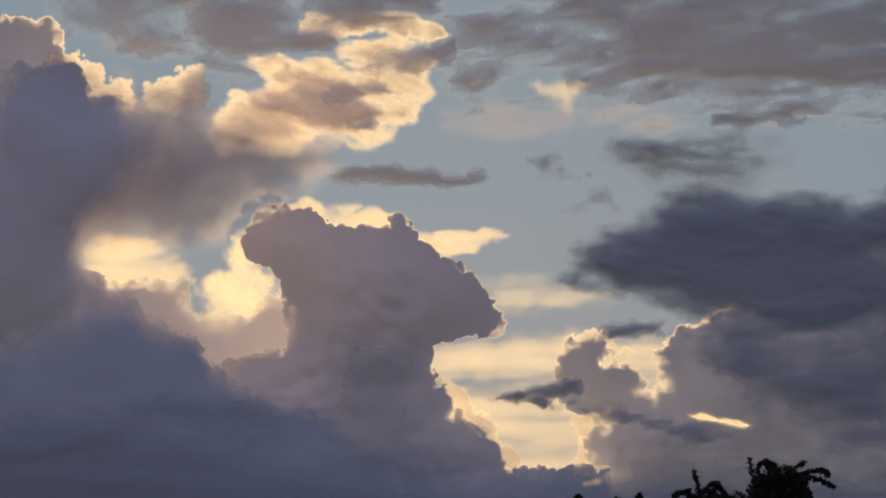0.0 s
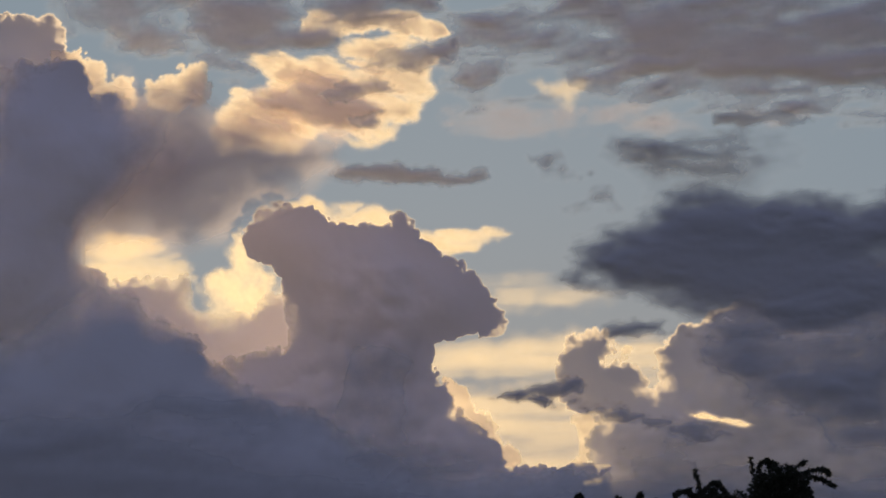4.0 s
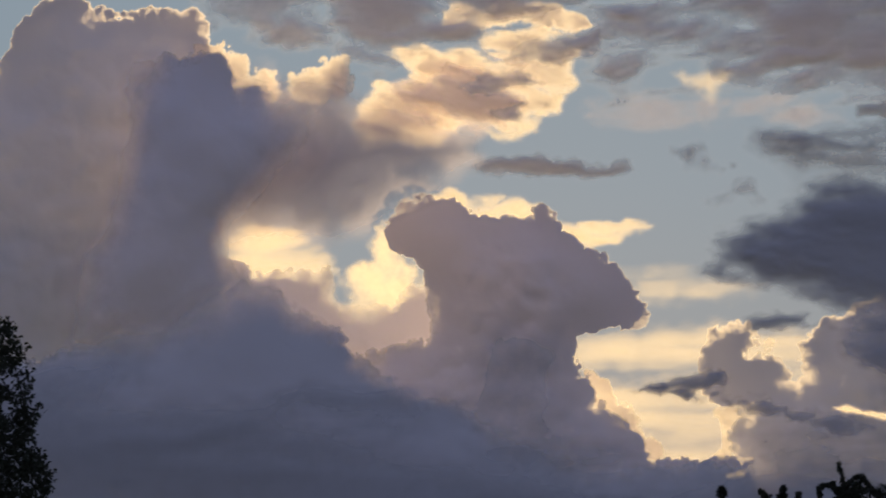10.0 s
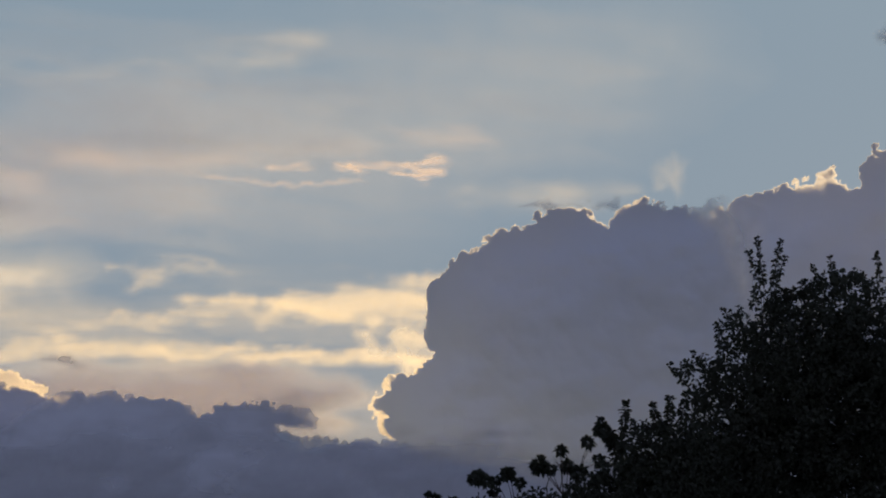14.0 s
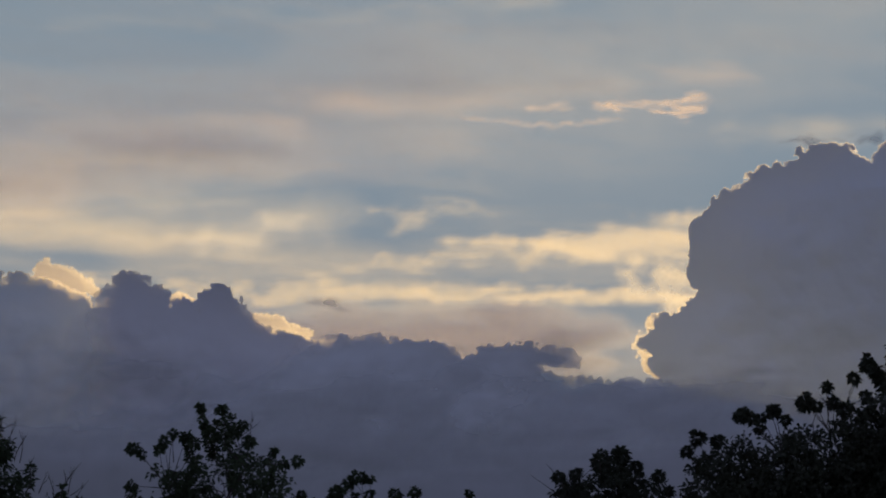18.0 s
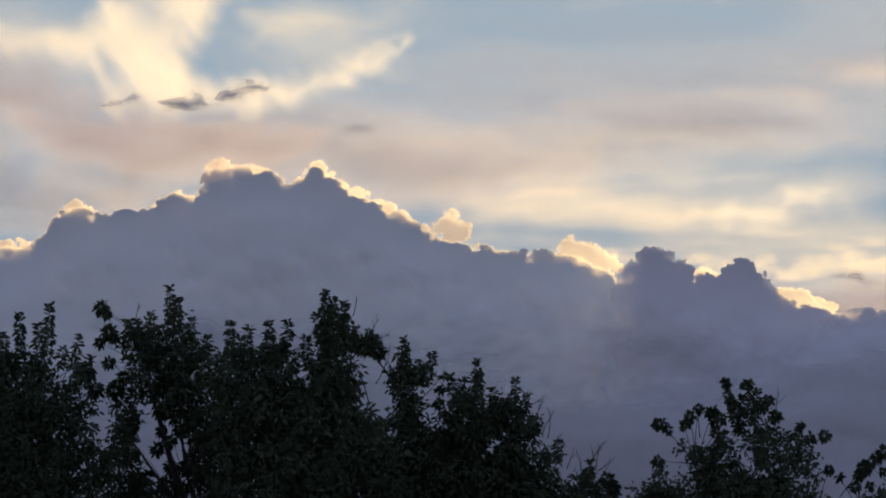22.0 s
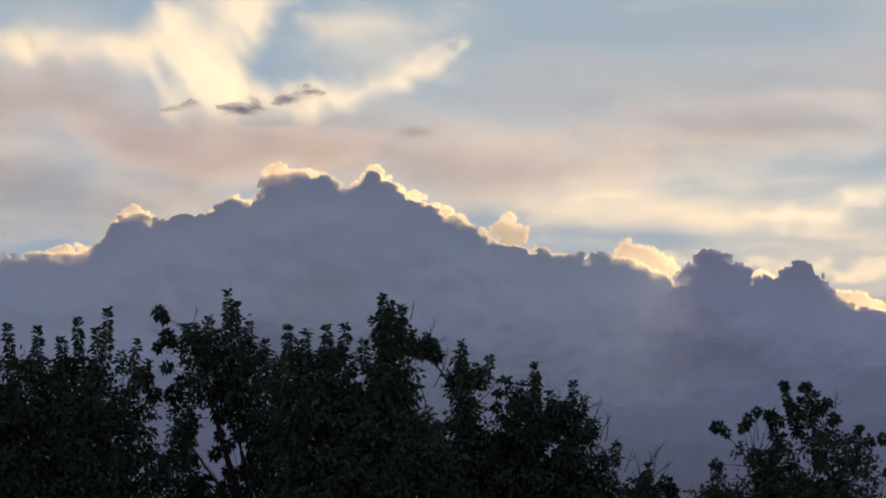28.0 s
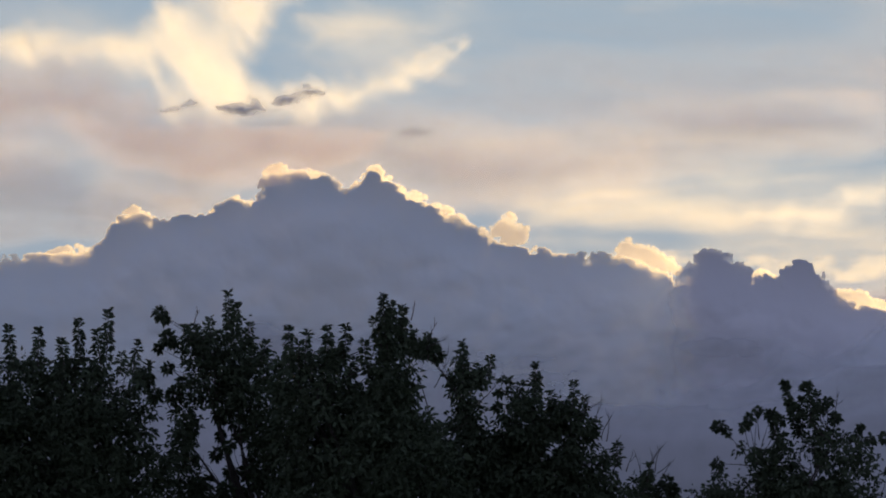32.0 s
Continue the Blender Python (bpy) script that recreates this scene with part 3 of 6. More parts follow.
    heap = cumulus("small cumulus heads with golden rims", [(-2.26, 4.43), (-2.28, 4.74), (-2.43, 4.96), (-2.44, 5.20), (-2.65, 5.29), (-2.88, 5.37), (-3.18, 5.33), (-3.38, 5.16), (-3.37, 4.93), (-3.19, 4.70), (-3.63, 4.65), (-3.90, 4.55), (-4.00, 4.31), (-3.87, 4.14), (-4.08, 4.13), (-4.27, 4.32), (-4.13, 4.58), (-4.24, 4.73), (-4.18, 4.92), (-4.39, 5.09), (-4.69, 5.36), (-4.87, 5.42), (-5.06, 5.36), (-5.40, 5.80), (-6.80, 6.40), (-9.02, 6.50), (-8.87, 0.70), (-2.88, 0.77), (-2.87, 2.68), (-2.83, 2.90), (-2.79, 3.19), (-2.93, 3.37), (-3.17, 3.51), (-2.82, 3.65), (-2.49, 3.79), (-2.22, 4.08)], 3600, 0.085, 0.7, MAUVE, k=1,
            holes=[([(-4.83, 3.65), (-5.09, 3.70), (-5.41, 3.59), (-5.77, 3.54), (-6.03, 3.44), (-5.90, 3.41), (-5.61, 3.47), (-5.24, 3.55), (-5.00, 3.58)], 0.08)])
    cumulus("golden puffs on a small cumulus", [(-2.49, 3.65), (-2.82, 3.72), (-3.21, 3.60), (-3.06, 3.35), (-2.90, 3.13), (-2.86, 2.80), (-2.69, 2.68), (-2.53, 2.73), (-2.68, 2.97), (-2.70, 3.24), (-2.54, 3.47)], 3640, 0.16, 0.7, TORN, k=3, cap=2.4, name="rim_puff", of=heap)
    cumulus("golden shred between two heads", [(-3.39, 4.72), (-3.49, 5.00), (-3.68, 5.10), (-3.78, 5.02), (-3.62, 4.85), (-3.50, 4.67)], 3640, 0.16, 0.7, TORN, k=6, cap=1.6, name="rim_puff", of=heap)
    tower = cumulus("towering mauve-grey cumulus with bright edges", [(3.96, 7.28), (3.58, 7.76), (3.36, 7.86), (3.17, 7.89), (2.89, 7.80), (2.58, 7.86), (2.38, 7.76), (2.05, 7.45), (1.81, 7.42), (1.36, 7.49), (1.05, 7.49), (1.00, 7.61), (0.82, 7.66), (0.66, 7.57), (0.53, 7.39), (0.40, 7.12), (0.00, 6.87), (-0.37, 6.71), (-0.53, 6.56), (-0.72, 6.27), (-0.88, 6.09), (-1.06, 5.95), (-1.17, 5.79), (-1.24, 5.51), (-1.16, 5.31), (-0.97, 5.27), (0.02, 5.21), (0.23, 5.15), (0.20, 4.66), (0.08, 4.44), (-0.12, 4.32), (-0.41, 3.71), (-0.58, 3.52), (-0.85, 3.32), (-1.10, 3.04), (-1.26, 2.77), (-3.22, 2.67), (-3.21, 0.77), (4.49, 0.85), (5.03, 4.15), (4.26, 4.80), (3.82, 4.89), (3.44, 5.04), (3.06, 5.12), (3.02, 5.46), (3.06, 5.80), (3.20, 6.18), (3.43, 6.64), (3.81, 6.87)], 3500, 0.05, 0.75, TOWER, k=16, folds=1.8,
            haze=[(3.09, 5.68, 0.4, 0.1), (3.48, 5.02, 0.4, 0.15), (-1.18, 5.31, 0.25, 0.12), (4.26, 4.25, 0.5, 0.4)])
    cumulus("golden sunlit puffs at a tower's foot", [(0.16, 4.46), (-0.17, 4.39), (-0.41, 4.19), (-0.48, 3.93), (-0.66, 3.79), (-0.89, 3.71), (-1.09, 3.52), (-1.22, 3.30), (-1.39, 3.03), (-1.46, 2.79), (-1.15, 2.71), (-0.82, 2.99), (-0.49, 3.22), (-0.17, 3.88)], 3560, 0.17, 0.9, TORN, k=14, cap=3.2, name="rim_puff", of=tower)
    # Thin strips added to stand in for lit rims under the gap.
    cumulus("tiny strips for the bright rims below a gap", [(4.55, 4.72), (4.41, 4.78), (4.28, 4.67), (3.93, 4.85), (3.68, 5.00), (3.48, 5.00), (3.48, 4.80), (3.93, 4.58), (4.30, 4.45), (4.50, 4.54)], 3620, 0.16, 0.8, TORN, k=18, cap=2.6, name="rim_puff", of=tower)
    # Thin dark sheet laid before the tower stands in for a heap's shade.
    sheet("soft blue-grey sheet standing in for the shade of a nearer heap", [(2.49, 4.79), (2.15, 5.23), (1.59, 5.50), (0.93, 5.33), (0.48, 5.38), (0.25, 4.77), (0.11, 4.22), (-0.16, 3.66), (-0.60, 3.10), (-1.26, 2.66), (-1.23, 0.79), (3.39, 0.84), (2.94, 3.47)], 3100, 0.6, 0.8, (0.6, 0.8), k=3, contrast=0.4, ragged=0.3, mat=STRATUS, name="shade_sheet", of=tower)
    cumulus("mauve-grey tower of cumulus with bright rim", [(13.60, 8.41), (13.38, 9.02), (12.97, 9.57), (12.64, 9.79), (12.10, 9.91), (11.63, 10.19), (11.31, 10.63), (11.13, 11.18), (10.64, 11.60), (10.13, 11.78), (9.72, 11.56), (9.18, 11.33), (8.72, 11.51), (8.27, 11.45), (7.71, 11.50), (7.47, 11.17), (7.38, 10.77), (7.30, 10.45), (7.25, 9.60), (7.20, 8.00), (7.20, 6.08), (7.40, 4.10), (10.53, 3.44), (13.84, 3.44), (14.54, 7.19)], 3400, 0.06, 0.9, MAUVE, k=4, haze=[(7.73, 11.27, 0.6, 0.06), (14.43, 6.70, 1.0, 1.2), (14.19, 5.20, 1.8, 1.5), (13.62, 3.55, 1.8, 1.4)])
    crest = cumulus("slate-mauve cumulus with golden puffs along its crest", [(8.02, 10.53), (7.58, 10.73), (7.20, 10.61), (7.03, 10.41), (6.86, 10.03), (6.47, 10.00), (6.08, 9.96), (5.90, 10.14), (5.36, 10.26), (4.86, 10.21), (4.50, 10.00), (4.75, 9.45), (5.25, 8.55), (5.80, 7.80), (6.14, 7.40), (6.63, 7.06), (6.85, 6.73), (6.57, 6.13), (7.23, 5.25), (10.51, 4.40), (10.32, 6.82), (9.79, 8.46), (9.37, 9.67), (8.93, 10.27), (8.28, 10.63)], 3150, 0.07, 0.8, GREY, k=13, folds=0.7, crisp=0.6,
            haze=[(4.25, 9.55, 0.6, 0.7), (4.58, 8.89, 1.2, 1.4), (5.36, 8.00, 1.3, 1.5), (6.36, 7.23, 0.9, 0.8), (7.12, 5.69, 0.8, 0.6), (8.83, 10.38, 0.7, 0.2), (9.48, 9.50, 1.0, 0.9), (10.01, 8.18, 1.3, 1.4), (10.42, 6.54, 1.3, 1.1), (10.51, 4.80, 1.6, 1.1)])
    cumulus("golden puffs on a crest", [(7.72, 10.82), (7.45, 10.91), (7.20, 10.94), (7.03, 10.74), (6.85, 10.61), (6.67, 10.57), (6.59, 10.37), (6.41, 10.33), (6.14, 10.31), (6.03, 10.11), (6.07, 9.76), (6.47, 9.65), (7.03, 9.64), (7.69, 10.19)], 3380, 0.18, 0.9, TORN, k=5, cap=3.4, name="rim_puff", of=crest)
    cumulus("golden puff on a crest", [(5.92, 10.09), (5.79, 10.29), (5.47, 10.32), (5.27, 10.40), (5.16, 10.58), (4.97, 10.65), (4.75, 10.63), (4.58, 10.50), (4.54, 10.21), (4.63, 9.77), (5.14, 9.66), (5.81, 9.76)], 3380, 0.18, 0.9, TORN, k=7, cap=3.0, name="rim_puff", of=crest)
    sheet("soft mauve rain veil trailing from the cumulus", [(9.01, 10.60), (7.58, 10.41), (5.03, 10.10), (3.91, 9.66), (2.80, 9.35), (1.90, 9.10), (2.02, 8.66), (3.14, 8.08), (4.25, 7.52), (5.03, 7.10), (6.02, 7.10), (7.56, 7.01), (8.99, 6.94)], 3230, 3.6, 1.2, (0.5, 0.6), tilt=-30, k=19, contrast=0.2, ragged=0.2, mat=RAIN, name="rain_veil", of=crest)
    cumulus("dark slate bank of cumulus sloping down", [(13.85, 3.88), (10.53, 4.77), (8.30, 5.65), (7.56, 6.13), (7.01, 6.35), (6.77, 6.57), (6.60, 6.48), (6.46, 6.22), (6.18, 6.22), (5.89, 5.98), (5.63, 5.69), (5.34, 5.53), (4.95, 5.38), (4.68, 5.11), (4.48, 4.74), (4.13, 4.49), (3.52, 4.20), (2.91, 3.96), (2.31, 3.71), (1.47, 3.26), (0.33, 2.81), (-0.15, 2.65), (-3.24, 2.59), (-3.39, 0.79), (13.83, 0.80)], 2700, 0.12, 0.8, SLATE, k=6, crisp=0.25, folds=0.4,
            haze=[(8.00, 5.69, 1.6, 0.9), (6.57, 6.35, 0.5, 0.15), (5.36, 5.47, 0.8, 0.2), (3.49, 4.14, 0.9, 0.25), (1.50, 3.24, 1.0, 0.35), (-0.70, 2.66, 1.5, 0.35)])
    # Sheet added behind the hole so that the slit glows gold.
    sheet("golden cloud added behind a slit to brighten it", [(-4.61, 3.82), (-5.22, 3.86), (-6.31, 3.51), (-6.30, 3.19), (-5.21, 3.31), (-4.60, 3.43)], 3640, 2.6, 0.12, (0.6, 1.2), k=63)
    # Cream sheet laid in front stands in for a gap in the bank.
    sheet("small cream sheet standing for a bright gap low in the haze", [(-2.63, 2.40), (-2.88, 2.47), (-3.19, 2.43), (-3.10, 2.30), (-2.76, 2.28)], 2550, 1.6, 0.12, (0.6, 1.6), k=59, step=0.035)
    # Pale sheet in front imitates light through a slit.
    sheet("thin cream sheet for a bright slit along a flat cloud base", [(-2.55, 2.73), (-3.27, 2.73), (-3.27, 2.66), (-2.55, 2.67)], 2680, 2.0, 0.05, (0.4, 1.0), k=60, step=0.03, ragged=0.2)
    # Horizon haze, raised at the left to darken the clouds toward their feet.
    sheet("deep blue-grey haze along the horizon, darkening the cloud feet", [(49.69, 3.30), (42.34, 3.78), (32.66, 4.00), (22.54, 3.47), (14.95, 4.09), (10.53, 4.66), (5.00, 3.65), (-2.49, 2.29), (-9.57, 2.21), (-9.43, -1.28), (49.37, -1.09)], 2600, 2.4, 1.9, (0.25, 1.0), k=25, contrast=0.3, mat=STRATUS, name="stratus_cloud", step=0.12)


# ---- clouds left of the sun ----
def side_clouds():
    cumulus("rounded cumulus head with a silver rim", [(20.04, 7.44), (18.49, 8.24), (17.59, 8.60), (16.92, 8.80), (16.50, 8.92), (16.22, 9.06), (16.12, 8.74), (15.83, 8.61), (15.63, 9.01), (15.45, 9.45), (14.80, 9.55), (14.12, 9.54), (13.70, 9.14), (13.45, 8.52), (13.01, 8.47), (12.01, 7.47), (11.46, 5.92), (10.38, 3.28), (10.39, 2.18), (20.85, 2.15), (20.89, 5.45)], 3550, 0.06, 0.9, CUMULUS, k=7)
    dome = cumulus("broad slate-blue cumulus with domed edge", [(24.80, 3.75), (25.20, 4.16), (25.27, 4.46), (24.93, 4.94), (24.49, 4.96), (24.12, 5.35), (24.22, 5.74), (24.27, 6.27), (24.15, 6.73), (23.73, 7.18), (23.34, 7.52), (22.83, 7.79), (22.21, 7.91), (22.08, 8.14), (21.41, 8.25), (20.62, 8.15), (19.93, 8.46), (19.26, 8.26), (18.81, 8.44), (18.28, 8.50), (17.60, 8.23), (16.82, 6.90), (15.72, 5.57), (13.51, 4.90), (10.25, 4.23), (9.22, 1.62), (25.07, 1.56)], 3300, 0.05, 1.15, CUMULUS, k=8, folds=1.2,
            haze=[(17.66, 8.11, 0.7, 0.6), (17.27, 7.34, 1.2, 1.0), (16.71, 6.12, 1.4, 1.4), (15.16, 5.35, 1.6, 1.4), (12.42, 4.68, 2.6, 1.4)])
    # Strip added behind the dome stands in for its sunlit rim.
    cumulus("golden strip for the sunlit lower rim of a domed cumulus", [(25.32, 4.35), (25.23, 4.51), (25.03, 4.73), (25.01, 4.90), (24.81, 4.95), (24.55, 4.88), (24.46, 5.03), (24.17, 5.19), (23.95, 5.03), (24.16, 4.76), (24.60, 4.54), (24.83, 4.35), (24.88, 4.04), (24.66, 3.73), (24.91, 3.73), (25.19, 4.01)], 3590, 0.17, 0.8, GOLD, k=29, cap=3.0, name="rim_puff", of=dome)
    ridge = cumulus("long violet-grey cumulus ridge with golden crest", [(54.53, 5.02), (52.42, 5.19), (50.17, 5.35), (49.20, 5.51), (47.99, 5.58), (47.66, 5.65), (47.40, 5.58), (47.32, 5.80), (47.13, 6.01), (46.96, 6.26), (46.64, 6.35), (46.37, 6.34), (46.19, 6.25), (45.46, 6.35), (45.07, 6.38), (44.92, 6.57), (44.61, 6.69), (44.28, 6.66), (44.15, 6.80), (44.02, 7.07), (43.84, 7.27), (43.60, 7.27), (43.26, 7.23), (42.84, 7.14), (42.37, 6.95), (42.15, 6.99), (41.96, 7.22), (41.82, 7.27), (41.59, 7.08), (41.26, 6.87), (40.81, 6.63), (40.25, 6.38), (39.91, 6.20), (39.51, 5.91), (38.57, 5.75), (38.13, 5.60), (37.75, 5.66), (37.35, 5.65), (37.02, 5.60), (36.57, 5.47), (36.24, 5.34), (35.84, 5.21), (34.27, 5.06), (31.64, 4.43), (31.12, 4.39), (24.18, 3.47), (18.30, 2.16), (18.37, -0.28), (54.36, -0.54)], 3000, 0.07, 0.75, RIDGE, k=11, folds=0.8)
    # Golden pieces behind the crest; the thin strips stand in for its sunlit rim.
    def puff(text, outline, k):
        cumulus(text, outline, 3040 + k, 0.19, 1.0, GOLD, k=k, cap=3.6, name="rim_puff", of=ridge)

    puff("golden strip for the sunlit rim of a ridge's slope", [(42.33, 6.89), (42.17, 7.03), (41.98, 7.32), (41.82, 7.37), (41.57, 7.19), (41.24, 6.98), (40.79, 6.74), (40.23, 6.48), (39.80, 6.23), (39.77, 5.92), (40.94, 6.35), (42.06, 6.67)], 20)
    puff("golden strip for the sunlit rim of a ridge's top", [(44.04, 6.86), (44.00, 7.20), (43.83, 7.35), (43.58, 7.35), (43.24, 7.31), (42.80, 7.20), (42.51, 7.06), (42.61, 6.78), (43.61, 6.87)], 21)
    puff("peach strips for the sunlit rim of a ridge's shoulder", [(45.13, 6.24), (45.02, 6.49), (44.90, 6.65), (44.59, 6.78), (44.23, 6.75), (44.10, 6.66), (44.16, 6.37)], 22)
    puff("peach strip for the sunlit rim of a ridge's shoulder", [(46.91, 6.13), (46.78, 6.37), (46.59, 6.49), (46.35, 6.45), (46.14, 6.30), (46.25, 6.11)], 23)
    puff("peach strip for the sunlit rim of a far ridge", [(48.64, 5.45), (47.99, 5.66), (47.67, 5.74), (47.42, 5.67), (47.40, 5.43)], 24)
    puff("golden puff standing behind a ridge", [(39.80, 5.92), (39.71, 6.17), (39.45, 6.30), (39.17, 6.45), (38.99, 6.34), (38.73, 6.07), (38.55, 5.77), (39.15, 5.65)], 25)
    puff("golden heads standing behind a ridge", [(37.13, 5.55), (36.95, 5.93), (36.60, 5.95), (36.24, 5.81), (35.97, 5.62), (35.66, 5.32), (36.37, 5.16)], 26)
    puff("golden crescent between two heads", [(34.45, 5.21), (34.23, 5.33), (33.92, 5.17), (34.27, 5.00)], 27)
    puff("golden puffs at the end of a ridge", [(33.00, 4.99), (32.69, 4.99), (32.34, 4.88), (32.00, 4.71), (31.62, 4.54), (32.08, 4.37), (32.84, 4.67)], 28)
    cumulus("two dull blue-grey cumulus heads before a ridge", [(36.37, 4.83), (35.93, 5.19), (35.69, 5.39), (35.53, 5.61), (35.32, 5.71), (35.09, 5.70), (34.80, 5.61), (34.53, 5.43), (34.36, 5.25), (33.96, 5.14), (33.82, 5.39), (33.54, 5.48), (33.26, 5.41), (33.04, 5.25), (32.87, 4.96), (32.62, 4.70), (32.08, 4.52), (31.64, 4.43), (30.98, 4.52), (30.12, 4.38), (29.26, 3.94), (29.28, 1.77), (36.37, 1.74)], 2930, 0.05, 0.8, SLATE, k=16, crisp=1.2,
            haze=[(36.59, 4.17, 0.8, 1.0), (36.37, 3.06, 1.5, 1.4), (32.74, 1.76, 1.6, 1.2), (29.38, 3.07, 1.0, 1.2)])
    cumulus("dark low bank of cumulus with a hooked end", [(38.78, 2.17), (35.48, 3.52), (34.07, 3.89), (32.75, 4.32), (31.70, 4.44), (31.31, 4.54), (30.87, 4.50), (30.54, 4.60), (30.09, 4.56), (29.85, 4.44), (29.09, 4.41), (28.87, 4.30), (28.54, 4.15), (28.31, 4.35), (27.98, 4.40), (27.54, 4.39), (27.09, 4.37), (26.54, 4.26), (26.30, 4.11), (26.36, 3.91), (26.50, 3.73), (26.76, 3.73), (27.04, 3.88), (27.20, 3.82), (27.07, 3.64), (26.82, 3.48), (26.10, 3.46), (25.82, 3.58), (25.55, 3.72), (24.88, 3.73), (24.00, 3.60), (23.13, 3.38), (19.16, 3.29), (19.23, -0.13), (38.74, -0.24)], 2880, 0.06, 0.7, BANK, k=12, crisp=0.7,
            holes=[([(27.15, 3.99), (26.32, 3.88), (26.15, 3.49), (26.82, 3.47)], 0.12)],
            haze=[(26.45, 4.05, 0.35, 0.12), (35.04, 3.53, 2.6, 1.2), (33.27, 4.42, 1.0, 0.9), (36.80, 2.85, 2.0, 1.2), (38.77, 1.73, 2.6, 1.4), (22.69, 3.67, 1.6, 0.6), (19.48, 3.69, 2.5, 1.4)])
    # high streaks
    sheet("faint cream stripe of cirrus", [(43.21, 10.29), (34.50, 10.82), (30.02, 11.32), (26.43, 11.55), (26.65, 10.78), (31.14, 10.43), (35.60, 10.35), (43.18, 9.54)], 4560, 0.45, 0.6, (0.25, 1.6), tilt=3, k=26)
    # Even veil added to lighten and pale this stretch of sky.
    sheet("smooth pale veil of high ice cloud lightening the sky", [(30.5, 11.5), (25.0, 12.4), (19.0, 12.4), (17.5, 11.0), (19.5, 9.6), (23.0, 8.0), (24.5, 6.4), (29.5, 6.4), (31.5, 8.6)], 4620, 0.2, 2.2, (0.1, 0.4), tilt=5, k=83, contrast=0.15, ragged=0.2, mat=ICE)
    sheet("wide dusky pink veil", [(47.26, 7.86), (41.02, 8.34), (34.47, 8.73), (30.20, 8.70), (26.50, 8.20), (29.50, 7.60), (36.65, 7.15), (43.09, 6.64), (47.22, 6.70)], 4480, 0.6, 1.6, (0.2, 0.9), tilt=4, k=27, contrast=0.3, mat=DUSK)
    sheet("thin pale streaks of cirrus across the sky", [(41.10, 11.46), (33.40, 11.93), (24.41, 11.97), (19.97, 11.45), (21.09, 9.73), (26.65, 7.80), (33.34, 7.32), (39.92, 7.39)], 4600, 0.06, 1.6, (0.25, 2.2), tilt=5, k=65, contrast=0.9, mat=DUSK)
    sheet("faint mauve veil across the high sky", [(45.31, 8.50), (38.86, 9.81), (33.31, 10.47), (29.06, 10.40), (26.00, 9.50), (29.50, 8.40), (36.61, 7.33), (45.26, 6.78)], 4520, 0.32, 1.8, (0.2, 0.9), tilt=4, k=62, contrast=0.3, mat=DUSK)
    sheet("thin peach veil high over the field", [(34.47, 8.95), (30.01, 9.45), (23.30, 9.87), (22.86, 9.54), (27.77, 9.02), (32.24, 8.21)], 4580, 0.14, 0.6, (0.25, 2.0), tilt=5, k=51, contrast=0.6, mat=PEACH)
    wisp = sheet("cream sunlit wisp of cloud", [(26.20, 8.99), (25.53, 9.12), (24.86, 9.16), (24.25, 9.29), (23.97, 9.31), (23.73, 9.20), (23.42, 9.15), (23.73, 9.04), (23.92, 8.85), (24.42, 8.81), (24.98, 8.86), (25.65, 8.90)], 4200, 0.3, 0.14, (0.8, 4.2), tilt=7, k=28, step=0.03, contrast=1.2, ragged=0.6, mat=PEACH)
    sheet("thin cream wisp over a longer wisp", [(27.83, 9.02), (27.21, 9.08), (26.54, 9.08), (26.43, 8.99), (27.10, 8.95)], 4200, 0.3, 0.1, (0.7, 2.4), k=69, step=0.03, contrast=0.8, mat=PEACH, name="streak", of=wisp)
    sheet("thin peach wisp under a sunlit wisp", [(29.06, 8.88), (28.67, 8.91), (28.22, 8.82), (27.43, 8.75), (26.65, 8.73), (25.98, 8.79), (25.42, 8.77), (25.98, 8.66), (26.65, 8.58), (27.43, 8.62), (28.22, 8.73), (28.78, 8.77)], 4200, 0.26, 0.12, (0.7, 3.4), tilt=-2, k=29, step=0.03, ragged=0.4, contrast=0.7, mat=PEACH, name="streak", of=wisp)
    sheet("broad thin glow of cirrus over the bank", [(38.84, 7.32), (34.44, 6.64), (31.11, 6.90), (26.65, 7.03), (23.87, 7.35), (23.89, 4.92), (29.98, 4.91), (34.42, 5.09), (38.80, 5.68)], 4500, 0.35, 1.4, (0.2, 2.4), tilt=3, k=57, contrast=0.5)
    sheet("cream feather of cirrus", [(30.78, 7.10), (29.55, 7.22), (28.21, 7.14), (27.88, 7.00), (28.43, 6.78), (29.21, 6.67), (29.99, 6.33), (30.55, 6.42), (30.11, 6.71), (30.66, 6.85)], 4420, 0.8, 0.28, (0.4, 3.4), tilt=12, k=30, contrast=0.9)
    sheet("broad cream cirrus lit from below", [(31.77, 5.81), (29.99, 6.15), (28.32, 6.36), (26.87, 6.64), (25.54, 6.83), (23.87, 7.04), (23.88, 6.19), (25.54, 5.96), (27.76, 5.90), (29.99, 5.78)], 4440, 1.2, 0.28, (0.16, 3.8), tilt=8, k=52, contrast=0.8, ragged=0.45)
